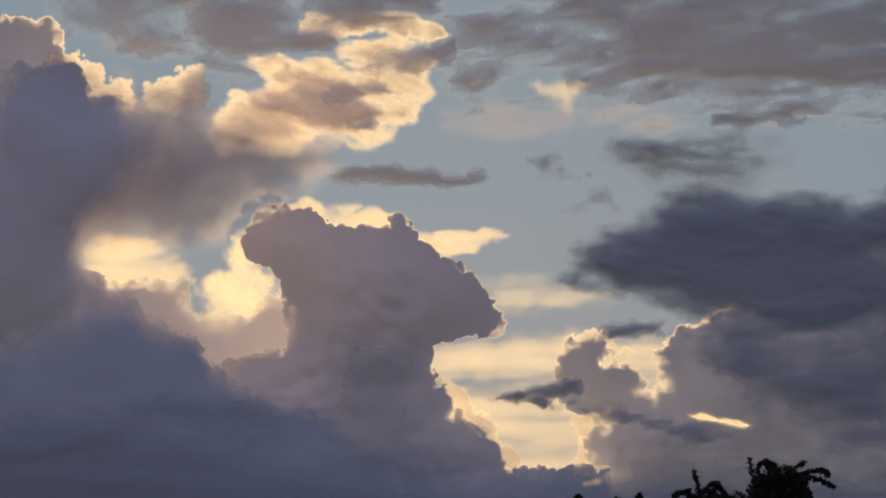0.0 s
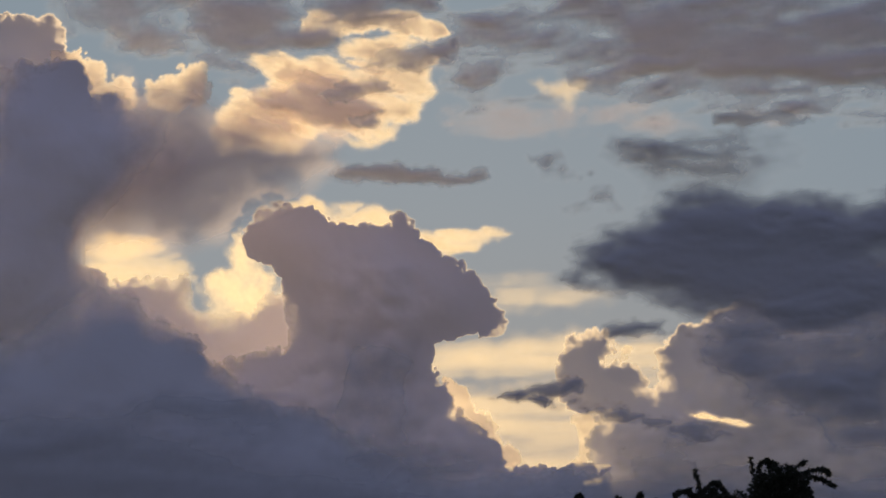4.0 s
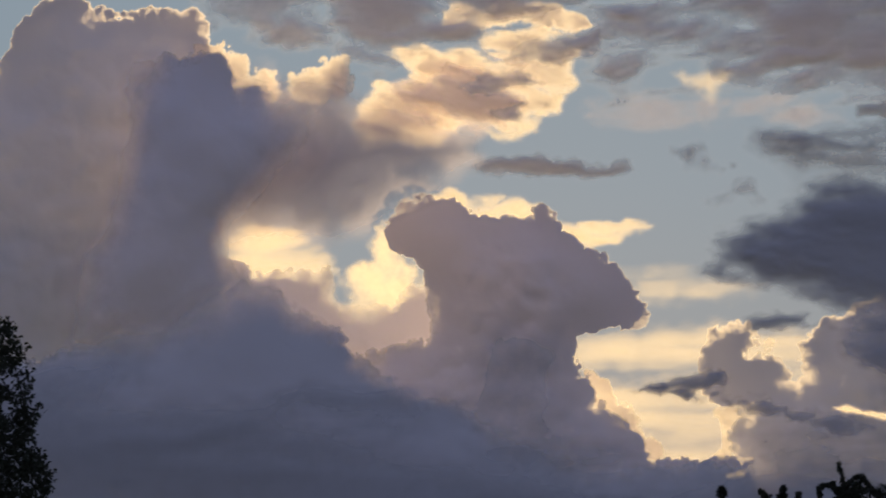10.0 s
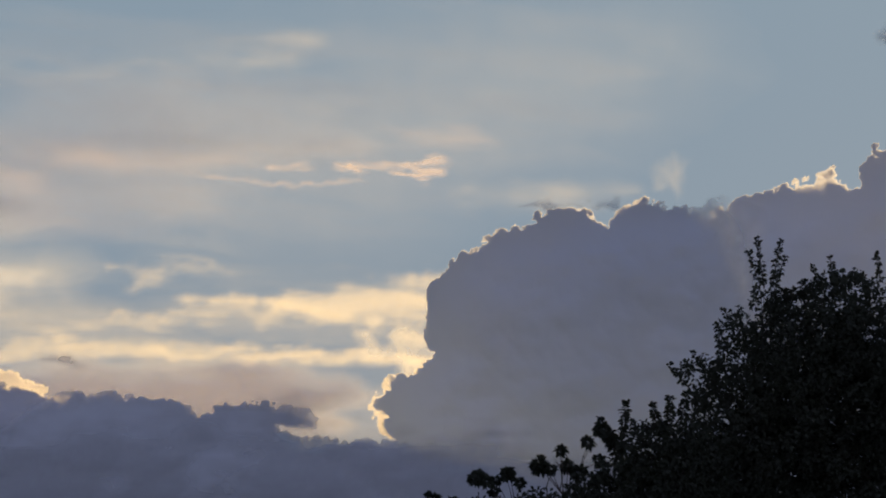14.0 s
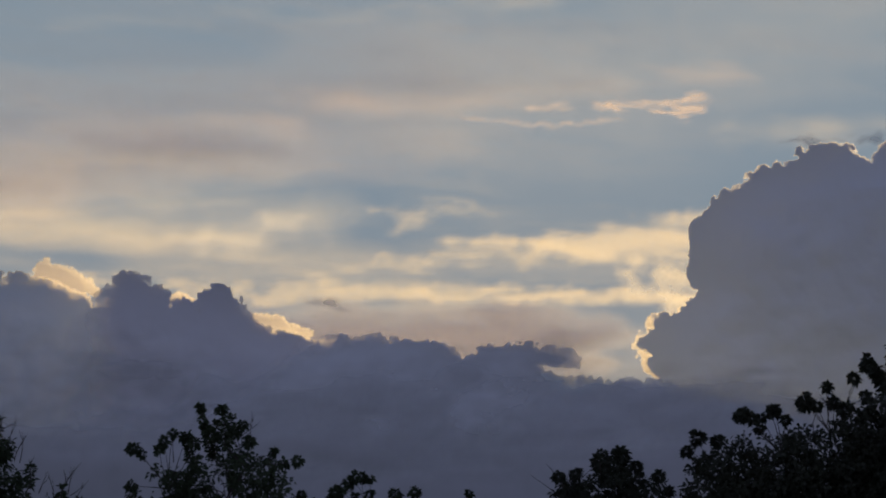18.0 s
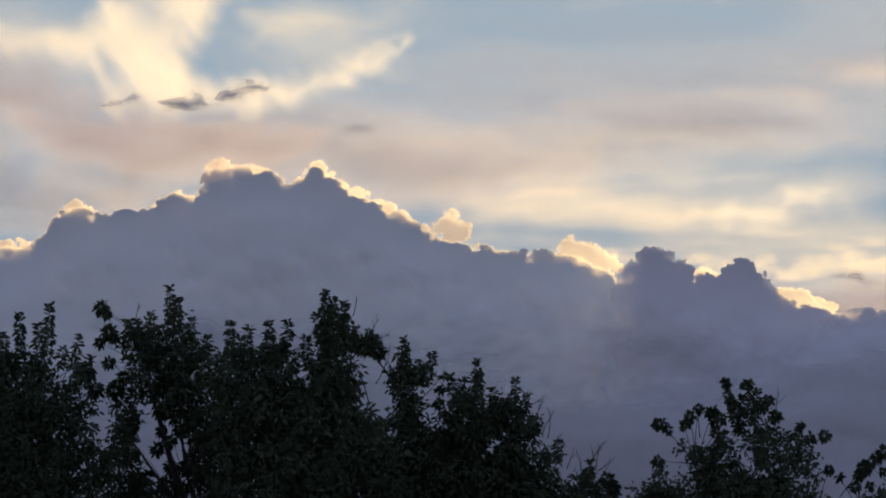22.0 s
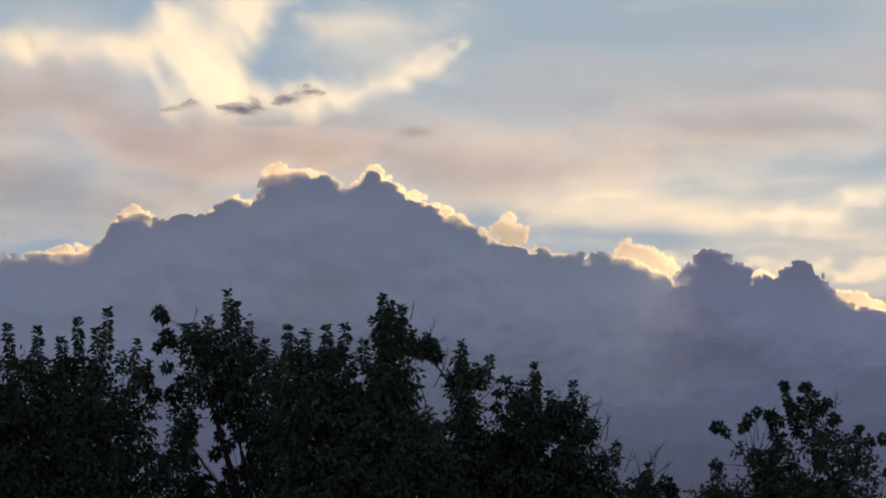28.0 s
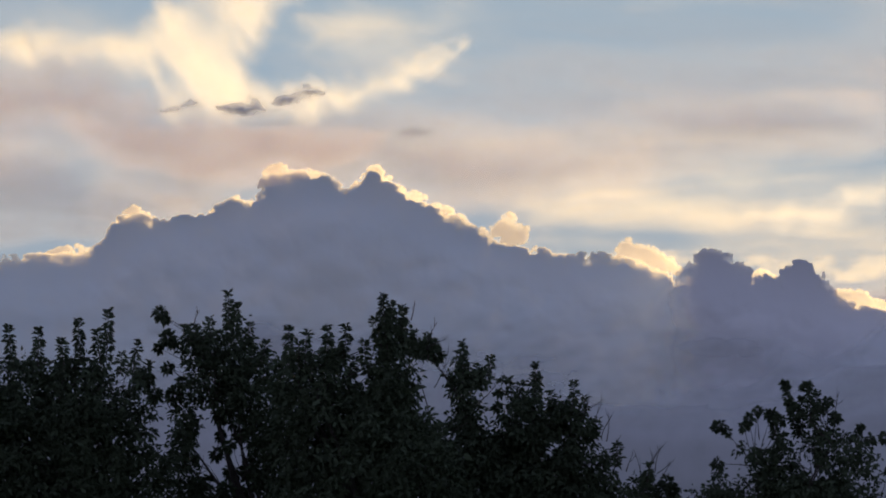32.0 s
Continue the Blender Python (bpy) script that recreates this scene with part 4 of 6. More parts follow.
    band = sheet("long cream band of cirrus over the horizon", [(40.53, 6.07), (38.37, 5.82), (36.08, 5.71), (34.09, 5.56), (31.10, 5.54), (28.32, 5.50), (25.32, 5.42), (23.99, 5.36), (23.99, 5.06), (25.54, 5.12), (28.32, 5.17), (31.10, 5.15), (34.09, 5.19), (36.62, 5.45), (38.36, 5.49), (40.52, 5.69)], 4460, 1.25, 0.22, (0.12, 3.6), tilt=-3, k=31, contrast=0.7, ragged=0.4)
    sheet("peach glow of thin cirrus over the ridge", [(39.36, 6.81), (36.21, 7.10), (34.22, 6.64), (34.43, 5.92), (37.72, 6.14)], 4540, 0.3, 0.7, (0.3, 1.2), k=53, contrast=0.5)
    sheet("dull mauve haze below the cream bands", [(39.87, 5.44), (34.42, 5.31), (31.54, 5.18), (28.87, 5.09), (26.65, 5.15), (25.54, 5.06), (25.16, 4.65), (25.99, 3.93), (27.76, 3.49), (34.39, 3.33), (39.83, 3.91)], 4335, 1.0, 0.6, (0.3, 1.6), k=32, contrast=0.4, mat=DUSK, name="dull_base", of=band)
    sheet("ragged sunlit puffs at a cumulus edge", [(25.71, 5.59), (25.54, 5.94), (25.21, 6.09), (24.99, 5.81), (24.71, 6.01), (24.32, 6.08), (23.99, 5.81), (24.00, 4.92), (24.55, 4.81), (24.99, 5.09), (25.43, 5.26)], 3900, 0.36, 0.3, (2.0, 2.0), k=33, contrast=1.3, step=0.035, mat=TORN)
    # Cream sheet added to give the gap its brightness.
    sheet("cream sheet brightening a gap below the cumulus", [(27.13, 4.01), (26.25, 4.68), (24.70, 5.02), (24.25, 3.81), (24.69, 3.37), (26.68, 3.36)], 4250, 0.25, 0.3, (0.5, 2.4), k=34, contrast=0.4)
    sheet("thin dark shreds along a cumulus top", [(22.43, 8.30), (21.88, 8.47), (21.11, 8.35), (20.72, 8.45), (20.45, 8.41), (20.45, 8.23), (21.77, 8.23)], 3300, 0.45, 0.1, (1.2, 2.4), k=81, contrast=1.2, ragged=0.7, mat=STRATUS, step=0.03, name="fractus_cloud")
    sheet("tiny dark scud over the bank", [(27.97, 4.76), (27.58, 4.81), (27.14, 4.62), (27.47, 4.51)], 2950, 1.3, 0.14, (1.0, 1.8), k=35, contrast=1.2, mat=STRATUS, step=0.035, name="fractus_cloud")
    sheet("tiny dark scud of cloud", [(31.73, 5.23), (31.24, 5.29), (30.90, 5.02), (31.45, 4.96)], 2950, 0.8, 0.14, (1.0, 1.8), k=36, contrast=1.2, mat=STRATUS, step=0.04, name="fractus_cloud")
    sheet("faint upright wisp above the cumulus", [(19.79, 8.66), (19.68, 9.33), (19.06, 9.33), (19.06, 8.55), (19.40, 8.39)], 3900, 0.35, 0.25, (1.2, 0.5), k=37, step=0.05)
    sheet("thin cirrus haze above the cumulus", [(23.75, 8.50), (21.75, 8.97), (19.96, 8.88), (19.51, 8.33), (22.41, 7.97), (23.75, 8.06)], 4300, 0.5, 0.5, (0.4, 1.2), k=38)
    streak = sheet("small dark streak in clear sky", [(15.58, 11.66), (14.80, 11.79), (13.90, 11.68), (13.96, 11.49), (14.80, 11.39), (15.36, 11.48)], 3700, 0.6, 0.25, (0.7, 2.2), k=39, contrast=1.4, ragged=0.7, mat=STRATUS, step=0.045, name="fractus_cloud")
    sheet("small dark scud in clear sky", [(14.90, 12.35), (14.23, 12.84), (13.11, 12.82), (13.56, 12.39), (14.12, 12.01), (14.68, 12.13)], 3700, 0.6, 0.3, (0.9, 1.8), k=40, contrast=1.5, ragged=0.9, mat=STRATUS, step=0.045, name="shred", of=streak)
    sheet("faint grey streak in clear sky", [(13.34, 11.29), (12.34, 11.29), (11.90, 11.10), (12.46, 10.97), (13.12, 11.12)], 3700, 0.5, 0.25, (0.7, 2.2), k=41, contrast=1.4, ragged=0.7, mat=STRATUS, step=0.045, name="shred", of=streak)
    # great cirrus at the left end
    sheet("wide pale cream cirrus sheet", [(52.57, 10.95), (39.26, 11.26), (39.48, 9.94), (40.82, 8.83), (42.61, 8.49), (45.95, 8.44), (49.26, 8.69), (52.50, 8.58)], 2815, 0.35, 1.4, (0.4, 1.0), tilt=20, k=58, contrast=0.5, mat=ICE)
    plume = sheet("bright cream plume of cirrus with a hooked end", [(49.94, 9.92), (49.93, 9.48), (48.28, 9.42), (47.07, 9.29), (46.12, 8.87), (45.95, 8.44), (44.83, 8.29), (43.50, 8.31), (42.38, 8.49), (41.04, 8.77), (40.38, 9.39), (39.82, 9.89), (40.71, 9.80), (41.72, 9.38), (42.72, 9.04), (43.51, 9.03), (43.96, 9.35), (43.74, 9.90), (42.96, 10.68), (42.63, 11.24), (45.99, 11.18), (46.31, 10.29), (47.19, 9.84), (48.29, 9.86)], 2750, 1.55, 0.5, (0.6, 1.5), tilt=48, k=42, contrast=0.7, ragged=0.45, mat=ICE)
    sheet("feathered hook of cirrus", [(42.75, 8.71), (41.86, 9.16), (40.97, 9.58), (40.13, 9.85), (40.30, 9.51), (40.74, 9.01), (41.41, 8.67), (42.30, 8.53)], 2770, 1.0, 0.3, (0.5, 2.2), tilt=26, k=43, contrast=0.7, ragged=0.45, mat=ICE, name="feather", of=plume)
    sheet("cream edge of a mauve cirrus sheet", [(51.46, 9.70), (49.28, 9.89), (48.18, 9.98), (47.08, 9.95), (45.97, 9.86), (46.19, 9.53), (47.29, 9.57), (49.27, 9.51), (51.45, 9.27)], 2790, 0.6, 0.4, (0.4, 1.4), tilt=3, k=44, contrast=0.4, mat=ICE, name="feather", of=plume)
    mauve = sheet("wide mauve altostratus veil", [(52.53, 9.66), (49.28, 9.67), (47.07, 9.56), (45.96, 8.99), (44.62, 8.73), (43.06, 8.65), (41.49, 8.50), (39.25, 8.23), (36.46, 7.84), (35.91, 7.18), (38.13, 6.41), (40.36, 6.40), (42.04, 6.94), (43.04, 6.93), (43.93, 7.25), (44.60, 7.13), (45.47, 6.24), (46.58, 6.77), (47.59, 7.41), (48.47, 7.50), (49.23, 7.16), (52.46, 6.74)], 4360, 1.25, 1.5, (0.3, 0.9), tilt=-10, k=45, contrast=0.15, ragged=0.15, mat=DUSK)
    sheet("pale pink veil over the ridge", [(43.51, 7.79), (40.38, 8.26), (35.92, 8.38), (31.00, 8.40), (27.50, 8.00), (30.50, 7.40), (34.82, 7.27), (37.03, 6.61), (39.26, 6.39), (41.72, 7.37)], 4380, 0.6, 1.2, (0.2, 0.9), tilt=3, k=46, contrast=0.25, mat=VEIL)
    sheet("cream haze of cirrus over the ridge", [(39.82, 6.83), (37.03, 7.17), (35.26, 6.94), (31.10, 6.14), (28.31, 5.78), (28.32, 4.80), (34.82, 5.84), (38.70, 6.06)], 4400, 0.75, 0.8, (0.2, 1.8), tilt=-3, k=47, contrast=0.25)
    sheet("thin pale haze over the far ridge", [(41.49, 8.05), (38.14, 7.95), (34.80, 8.16), (30.42, 7.88), (30.44, 5.70), (34.81, 5.85), (38.13, 6.19), (40.36, 6.95)], 4410, 0.55, 1.2, (0.2, 1.4), tilt=-2, k=73, contrast=0.3, mat=ICE)
    sheet("dull mauve end of an altostratus veil", [(52.52, 9.34), (49.27, 9.40), (47.62, 9.28), (46.29, 8.87), (45.95, 8.33), (47.04, 7.64), (48.57, 7.39), (52.47, 7.17)], 4340, 1.6, 0.9, (0.3, 1.0), tilt=-6, k=74, contrast=0.2, mat=VEIL, name="veil_end", of=mauve)
    sheet("pale mauve haze beside the far ridge", [(50.50, 8.00), (48.00, 7.60), (46.60, 7.10), (45.40, 6.40), (46.50, 5.60), (50.50, 5.40)], 4345, 0.6, 0.8, (0.3, 1.4), k=79, contrast=0.3, mat=DUSK, name="veil_end", of=mauve)
    sheet("soft mauve haze under bright cirrus", [(48.59, 8.38), (47.50, 8.51), (45.61, 8.17), (43.05, 8.20), (41.49, 7.94), (42.15, 7.27), (44.60, 7.02), (46.59, 7.21), (48.03, 7.62)], 2700, 2.2, 0.6, (0.3, 1.2), tilt=-8, k=80, contrast=0.4, mat=VEIL)
    sheet("faint cream feather in blue sky", [(34.38, 6.50), (32.84, 6.81), (31.52, 7.24), (31.09, 6.90), (32.19, 6.26), (33.72, 5.94)], 2750, 0.6, 0.3, (0.5, 1.6), tilt=12, k=48, mat=ICE)
    scud = sheet("dark ragged scud before bright cirrus", [(45.12, 8.49), (44.90, 8.70), (44.51, 8.79), (43.95, 8.60), (43.39, 8.54), (43.05, 8.50), (43.39, 8.32), (43.94, 8.23), (44.50, 8.28), (44.95, 8.34)], 2650, 1.3, 0.24, (1.2, 4.2), k=49, contrast=1.7, ragged=0.35, mat=ALTO, step=0.028, name="fractus_cloud")
    sheet("small dark shred of scud", [(43.89, 8.67), (43.56, 8.85), (43.06, 8.90), (42.78, 8.79), (43.05, 8.59), (43.61, 8.54)], 2655, 1.4, 0.2, (1.2, 4.2), k=78, contrast=1.5, ragged=0.35, mat=ALTO, step=0.028, name="shred", of=scud)
    sheet("thin grey shred of scud", [(46.06, 8.37), (45.67, 8.57), (45.12, 8.63), (45.11, 8.41), (45.61, 8.29)], 2655, 0.7, 0.2, (1.2, 4.2), k=77, contrast=1.5, ragged=0.35, mat=ALTO, step=0.028, name="shred", of=scud)
    sheet("small mauve scud of cloud", [(41.61, 8.01), (41.17, 8.20), (40.55, 8.15), (40.60, 7.97), (41.16, 7.87)], 2650, 0.6, 0.16, (0.6, 1.8), k=50, mat=STRATUS, step=0.04, name="fractus_cloud")


sunset_clouds()
side_clouds()


# ---- ground ----
def sheet_mesh(name, verts, faces, mat, **tags):
    mesh = bpy.data.meshes.new(name)
    mesh.from_pydata(verts, [], faces)
    mesh.materials.append(mat)
    return tagged(new(name, mesh), kind="structure", **tags)


ring = [(4900 * math.cos(a), 4900 * math.sin(a), 0) for a in np.linspace(0, math.tau, 97)[:-1]]
sheet_mesh("ground", ring, [list(range(96))], GRASS, label="dark grassy ground reaching to the horizon", category="ground")


# ---- trees ----
def mesh_object(name, verts, faces, mat, parent=None, smooth=True):
    mesh = bpy.data.meshes.new(name)
    mesh.from_pydata(verts, [], faces)
    if smooth:
        mesh.polygons.foreach_set("use_smooth", np.ones(len(mesh.polygons), bool))
    mesh.materials.append(mat)
    ob = new(name, mesh)
    ob.parent = parent
    return ob


def tube(points, radii, sides=6):
    """Verts and faces of a tapered limb along points."""
    verts, faces = [], []
    for i, p in enumerate(points):
        d = (points[min(i + 1, len(points) - 1)] - points[max(i - 1, 0)]).normalized()
        u = d.cross(Vector((0.31, 0.95, 0.07))).normalized()
        v = d.cross(u)
        for j in range(sides):
            a = math.tau * j / sides
            verts.append(p + radii[i] * (math.cos(a) * u + math.sin(a) * v))
    for i in range(len(points) - 1):
        for j in range(sides):
            k = (j + 1) % sides
            faces.append((i * sides + j, i * sides + k, (i + 1) * sides + k, (i + 1) * sides + j))
    faces.append(tuple(range((len(points) - 1) * sides, len(points) * sides)))
    return verts, faces


def bow(a, b, rnd, sag=0.15, n=7):
    """A limb's line from a to b: it leaves upward, wanders and ends at b."""
    mid = a.lerp(b, 0.5) + Vector((rnd.uniform(-1, 1), rnd.uniform(-1, 1), rnd.uniform(-0.4, 1.0))) * (b - a).length * sag
    out = []
    for i in range(n):
        t = i / (n - 1)
        out.append(a * (1 - t) ** 2 + mid * 2 * t * (1 - t) + b * t * t)
    return out


def unit(v):
    return v / (np.linalg.norm(v, axis=-1, keepdims=True) + 1e-9)


def leaf_blades(base, way, length, width, gen):
    """Pointed leaves folded along the midrib, their tips hanging: arrays of bases and directions to verts and faces."""
    n = len(base)
    side = unit(np.cross(way, gen.normal(size=(n, 3))))
    up = np.cross(side, way)
    up = np.where(up[:, 2:] < 0, -up, up)
    ln = (length * gen.uniform(0.65, 1.25, n))[:, None]
    w = ln * width
    fold, hang = up * w * 0.4, np.array((0, 0, -1.0)) * ln
    low, high = base + way * ln * 0.34 + fold, base + way * ln * 0.70 + fold * 0.8 + hang * 0.06
    tip = base + way * ln + hang * 0.16
    verts = np.stack([base, low + side * w, high + side * w * 0.8, tip, high - side * w * 0.8, low - side * w], 1).reshape(-1, 3)
    k = 6 * np.arange(n)[:, None]
    faces = np.stack([k + np.array((0, 1, 2, 3)), k + np.array((0, 3, 4, 5))], 1).reshape(-1, 4)
    return verts, faces


def at_many(az, el, d):
    a, e = np.radians(az), np.radians(el)
    return np.array(EYE) + d[:, None] * np.stack([-np.sin(a) * np.cos(e), np.cos(a) * np.cos(e), np.sin(e)], -1)


def tree(label, root_az, dist, bodies, shoots=(), tufts=(), bare=(), gaps=(), seed=0, leaf=0.11, width=0.21, thick=2200, per=10, clump=0.14,
         trunk=0.16, mat=None, depth=1.2, droop=-0.2, limbs=9, ragged=0.22, specks=0.0, open_patches=0.4, spacing=0.3, airy=0.35, core=0.4, name="broadleaf_tree"):
    """A tree. bodies: outlines of the full parts of its crown, in degrees. shoots: leafy shoots (azimuth, elevation of the tip,
    length, lean). tufts: (azimuth, elevation, radius) leaf tufts on thin stems. bare: leafless twigs (foot, tip). gaps: (azimuth,
    elevation, radius) where the sky shows through. thick: leaves to a square metre. spacing: of the whorls on a shoot, in leaves. airy, core: how far in from the rim the crown is loose, and turns solid."""
    rnd, gen = random.Random(seed), np.random.RandomState(seed)
    deg = dist * 0.01745
    base = at(root_az, 0, dist)
    base.z = 0
    thing = tagged(new(name), label, "tree", "trees along the field")
    thing.location = base
    inv = -base
    bases, ways, twig_v, twig_f, core_bases, core_ways = [], [], [], [], [], []

    def add(nm, verts, faces, m):
        return mesh_object(nm, [Vector(v) + inv for v in verts], faces, m, thing)

    def twig(points, r0, r1=0.3):
        v, f = tube(points, [r0 * (1 - (1 - r1) * i / (len(points) - 1)) for i in range(len(points))], 5)
        k = len(twig_v)
        twig_v.extend(v)
        twig_f.extend(tuple(j + k for j in q) for q in f)

    def in_gap(az, el):
        out = np.zeros(len(az))
        for ga, ge, gr in gaps:
            out = np.maximum(out, 1 - np.hypot(az - ga, el - ge) / gr)
        return out

    # the full crown: leaf clumps, loose at the rim
    low = 99.0
    anchors = []
    for outline in bodies:
        pts = np.array(outline)
        (x0, y0), (x1, y1) = pts.min(0) - 0.1, pts.max(0) + 0.1
        n = int((x1 - x0) * (y1 - y0) * deg * deg * thick / per)
        az, el = gen.uniform(x0, x1, n), gen.uniform(y0, y1, n)
        s = inside(az, el, outline)
        rim = fractal(az * 3.4, el * 3.4, 3, seed) - 0.5
        loose = fractal(az * 5.2 + 9, el * 5.2, 3, seed + 1)
        use = (s + ragged * 1.6 * rim > 0.7 * clump / deg) & (gen.rand(n) < np.clip(0.35 + s / 0.3, 0, 1))
        use &= in_gap(az, el) + 0.5 * (loose - 0.5) < 0.22
        use &= fractal(az * 6.5, el * 6.5, 2, seed + 2) > 0.54 * (1 - np.clip(s / airy, 0, 1))
        use &= loose - specks + np.clip(s - 0.5, 0, 0.5) * 0.12 > 0
        d = dist + gen.uniform(-1, 1, n) * depth * np.sqrt(np.clip(s, 0.03, 1.2))
        spot = at_many(az, el, d)[use]
        m = len(spot)
        out = unit(gen.normal(size=(m, per, 3)))
        bases.append((spot[:, None] + out * clump * gen.rand(m, per, 1)).reshape(-1, 3))
        ways.append(unit(out + gen.normal(size=out.shape) * 0.35 + np.array((0, 0, droop))).reshape(-1, 3))
        # its core: older, larger leaves deep in the crown, open only in patches
        inner = (s > core + 1.5 * rim) & (in_gap(az, el) + 0.4 * (loose - 0.5) < 0.1) & (loose > open_patches)
        spot = at_many(az, el, dist + gen.uniform(-0.1, 1.0, n) * depth)[inner]
        out = unit(gen.normal(size=(len(spot), 5, 3)))
        core_bases.append((spot[:, None] + out * clump * gen.rand(len(spot), 5, 1)).reshape(-1, 3))
        core_ways.append(unit(out + np.array((0, 0, droop))).reshape(-1, 3))
        deep = np.flatnonzero(use & (s > 0.12))
        for i in gen.choice(deep, min(limbs, len(deep)), replace=False):
            anchors.append(at(float(az[i]), float(el[i]), dist))
        low = min(low, float(np.median(spot[:, 2])))
    top = Vector((base.x + rnd.uniform(-0.2, 0.2), base.y, max(0.7, low * 0.45)))
    line = bow(base - Vector((0, 0, 0.1)), top, rnd, 0.05)
    add("trunk", *tube(line, [trunk * (1.25 - 0.55 * i / 6) for i in range(7)], 10), BARK)
    boughs = []
    for p in anchors:
        limb = bow(line[-1].lerp(line[4], rnd.random()), p, rnd, 0.12, 9)
        boughs.append(limb)
        add("limb", *tube(limb, [trunk * 0.32 * (1 - 0.8 * i / 8) for i in range(9)], 6), BARK)
        for _ in range(3):
            j = rnd.randint(4, 8)
            twig(bow(limb[j], limb[j] + Vector((rnd.uniform(-0.6, 0.6), rnd.uniform(-0.5, 0.5), rnd.uniform(0.1, 0.8))), rnd, 0.15, 6), 0.012)

    def stem(p, r0):
        near = min((q for limb in boughs for q in limb[4:]), key=lambda q: (q - p).length + 1.5 * max(0, q.z - p.z))
        twig(bow(near, p, rnd, 0.1, 8), r0)

    # leafy shoots: whorls of hanging leaves round a stem, a tuft at the tip
    for az, el, length, lean in shoots:
        tip = at(az, el, dist + rnd.uniform(-0.5, 0.5) * depth)
        l = length * deg
        right = Vector((math.cos(radians(az)), math.sin(radians(az)), 0))
        foot = tip - Vector((0, 0, l)) - right * lean * deg
        line_s = bow(foot, tip, rnd, 0.06, 8)
        twig(line_s, 0.014)
        stem(foot, 0.016)
        steps = max(4, int(l / (leaf * spacing)))
        for i in range(steps):
            t = (i + 0.7) / steps
            j = min(6, int(t * 7))
            spot = line_s[j].lerp(line_s[j + 1], t * 7 - j)
            count = 7
            turn = rnd.uniform(0, 6.3) + np.arange(count) * 6.283 / count + gen.normal(size=count) * 0.35
            rise = gen.normal(size=count) * (0.3 if spacing < 0.5 else 0.8) + (droop if t < 0.82 else 0.7)
            w = unit(np.stack([np.cos(turn), np.sin(turn), rise], -1))
            reach = rnd.uniform(0.05, 0.45) * (1 - 0.6 * t)
            bases.append(np.array(spot) + w * leaf * reach + gen.normal(size=(count, 3)) * leaf * 0.12)
            ways.append(w)
    for az, el, r in tufts:
        p = at(az, el, dist + rnd.uniform(-0.4, 0.4) * depth)
        stem(p, 0.011)
        r *= deg
        count = int(10 + thick * 0.75 * 3.14 * r * r)
        q = unit(gen.normal(size=(count, 3)))
        bases.append(np.array(p) + q * max(0.02, r - leaf * 0.55) * gen.rand(count, 1) ** 0.5)
        ways.append(unit(q + np.array((0, 0, droop)) + gen.normal(size=q.shape) * 0.25))
    for (fa, fe), (ta, te) in bare:
        a, b = at(fa, fe, dist), at(ta, te, dist)
        line_b = bow(a, b, rnd, 0.16, 9)
        twig(line_b, 0.011, 0.25)
        for j in (4, 6):
            twig(bow(line_b[j], line_b[j] + (b - a) * 0.3 + Vector((rnd.uniform(-0.1, 0.1), 0, 0.05)), rnd, 0.2, 5), 0.006)
    tagged(add("twigwork", twig_v, twig_f, BARK), kind="stuff")
    v, f = leaf_blades(np.concatenate(bases), np.concatenate(ways), leaf, width, gen)
    v2, f2 = leaf_blades(np.concatenate(core_bases), np.concatenate(core_ways), leaf * 1.7, width * 1.25, gen)
    mesh = bpy.data.meshes.new("crown")
    v, f = np.concatenate([v, v2]) + np.array(inv), np.concatenate([f, f2 + len(v)])
    mesh.vertices.add(len(v))
    mesh.vertices.foreach_set("co", v.ravel())
    mesh.loops.add(f.size)
    mesh.loops.foreach_set("vertex_index", f.ravel().astype(np.int32))
    mesh.polygons.add(len(f))
    mesh.polygons.foreach_set("loop_start", np.arange(0, f.size, 4, dtype=np.int32))
    mesh.update()
    mesh.materials.append(mat or LEAF)
    crown = new("crown", mesh)
    crown.parent = thing
    tagged(crown, kind="stuff")
    return thing


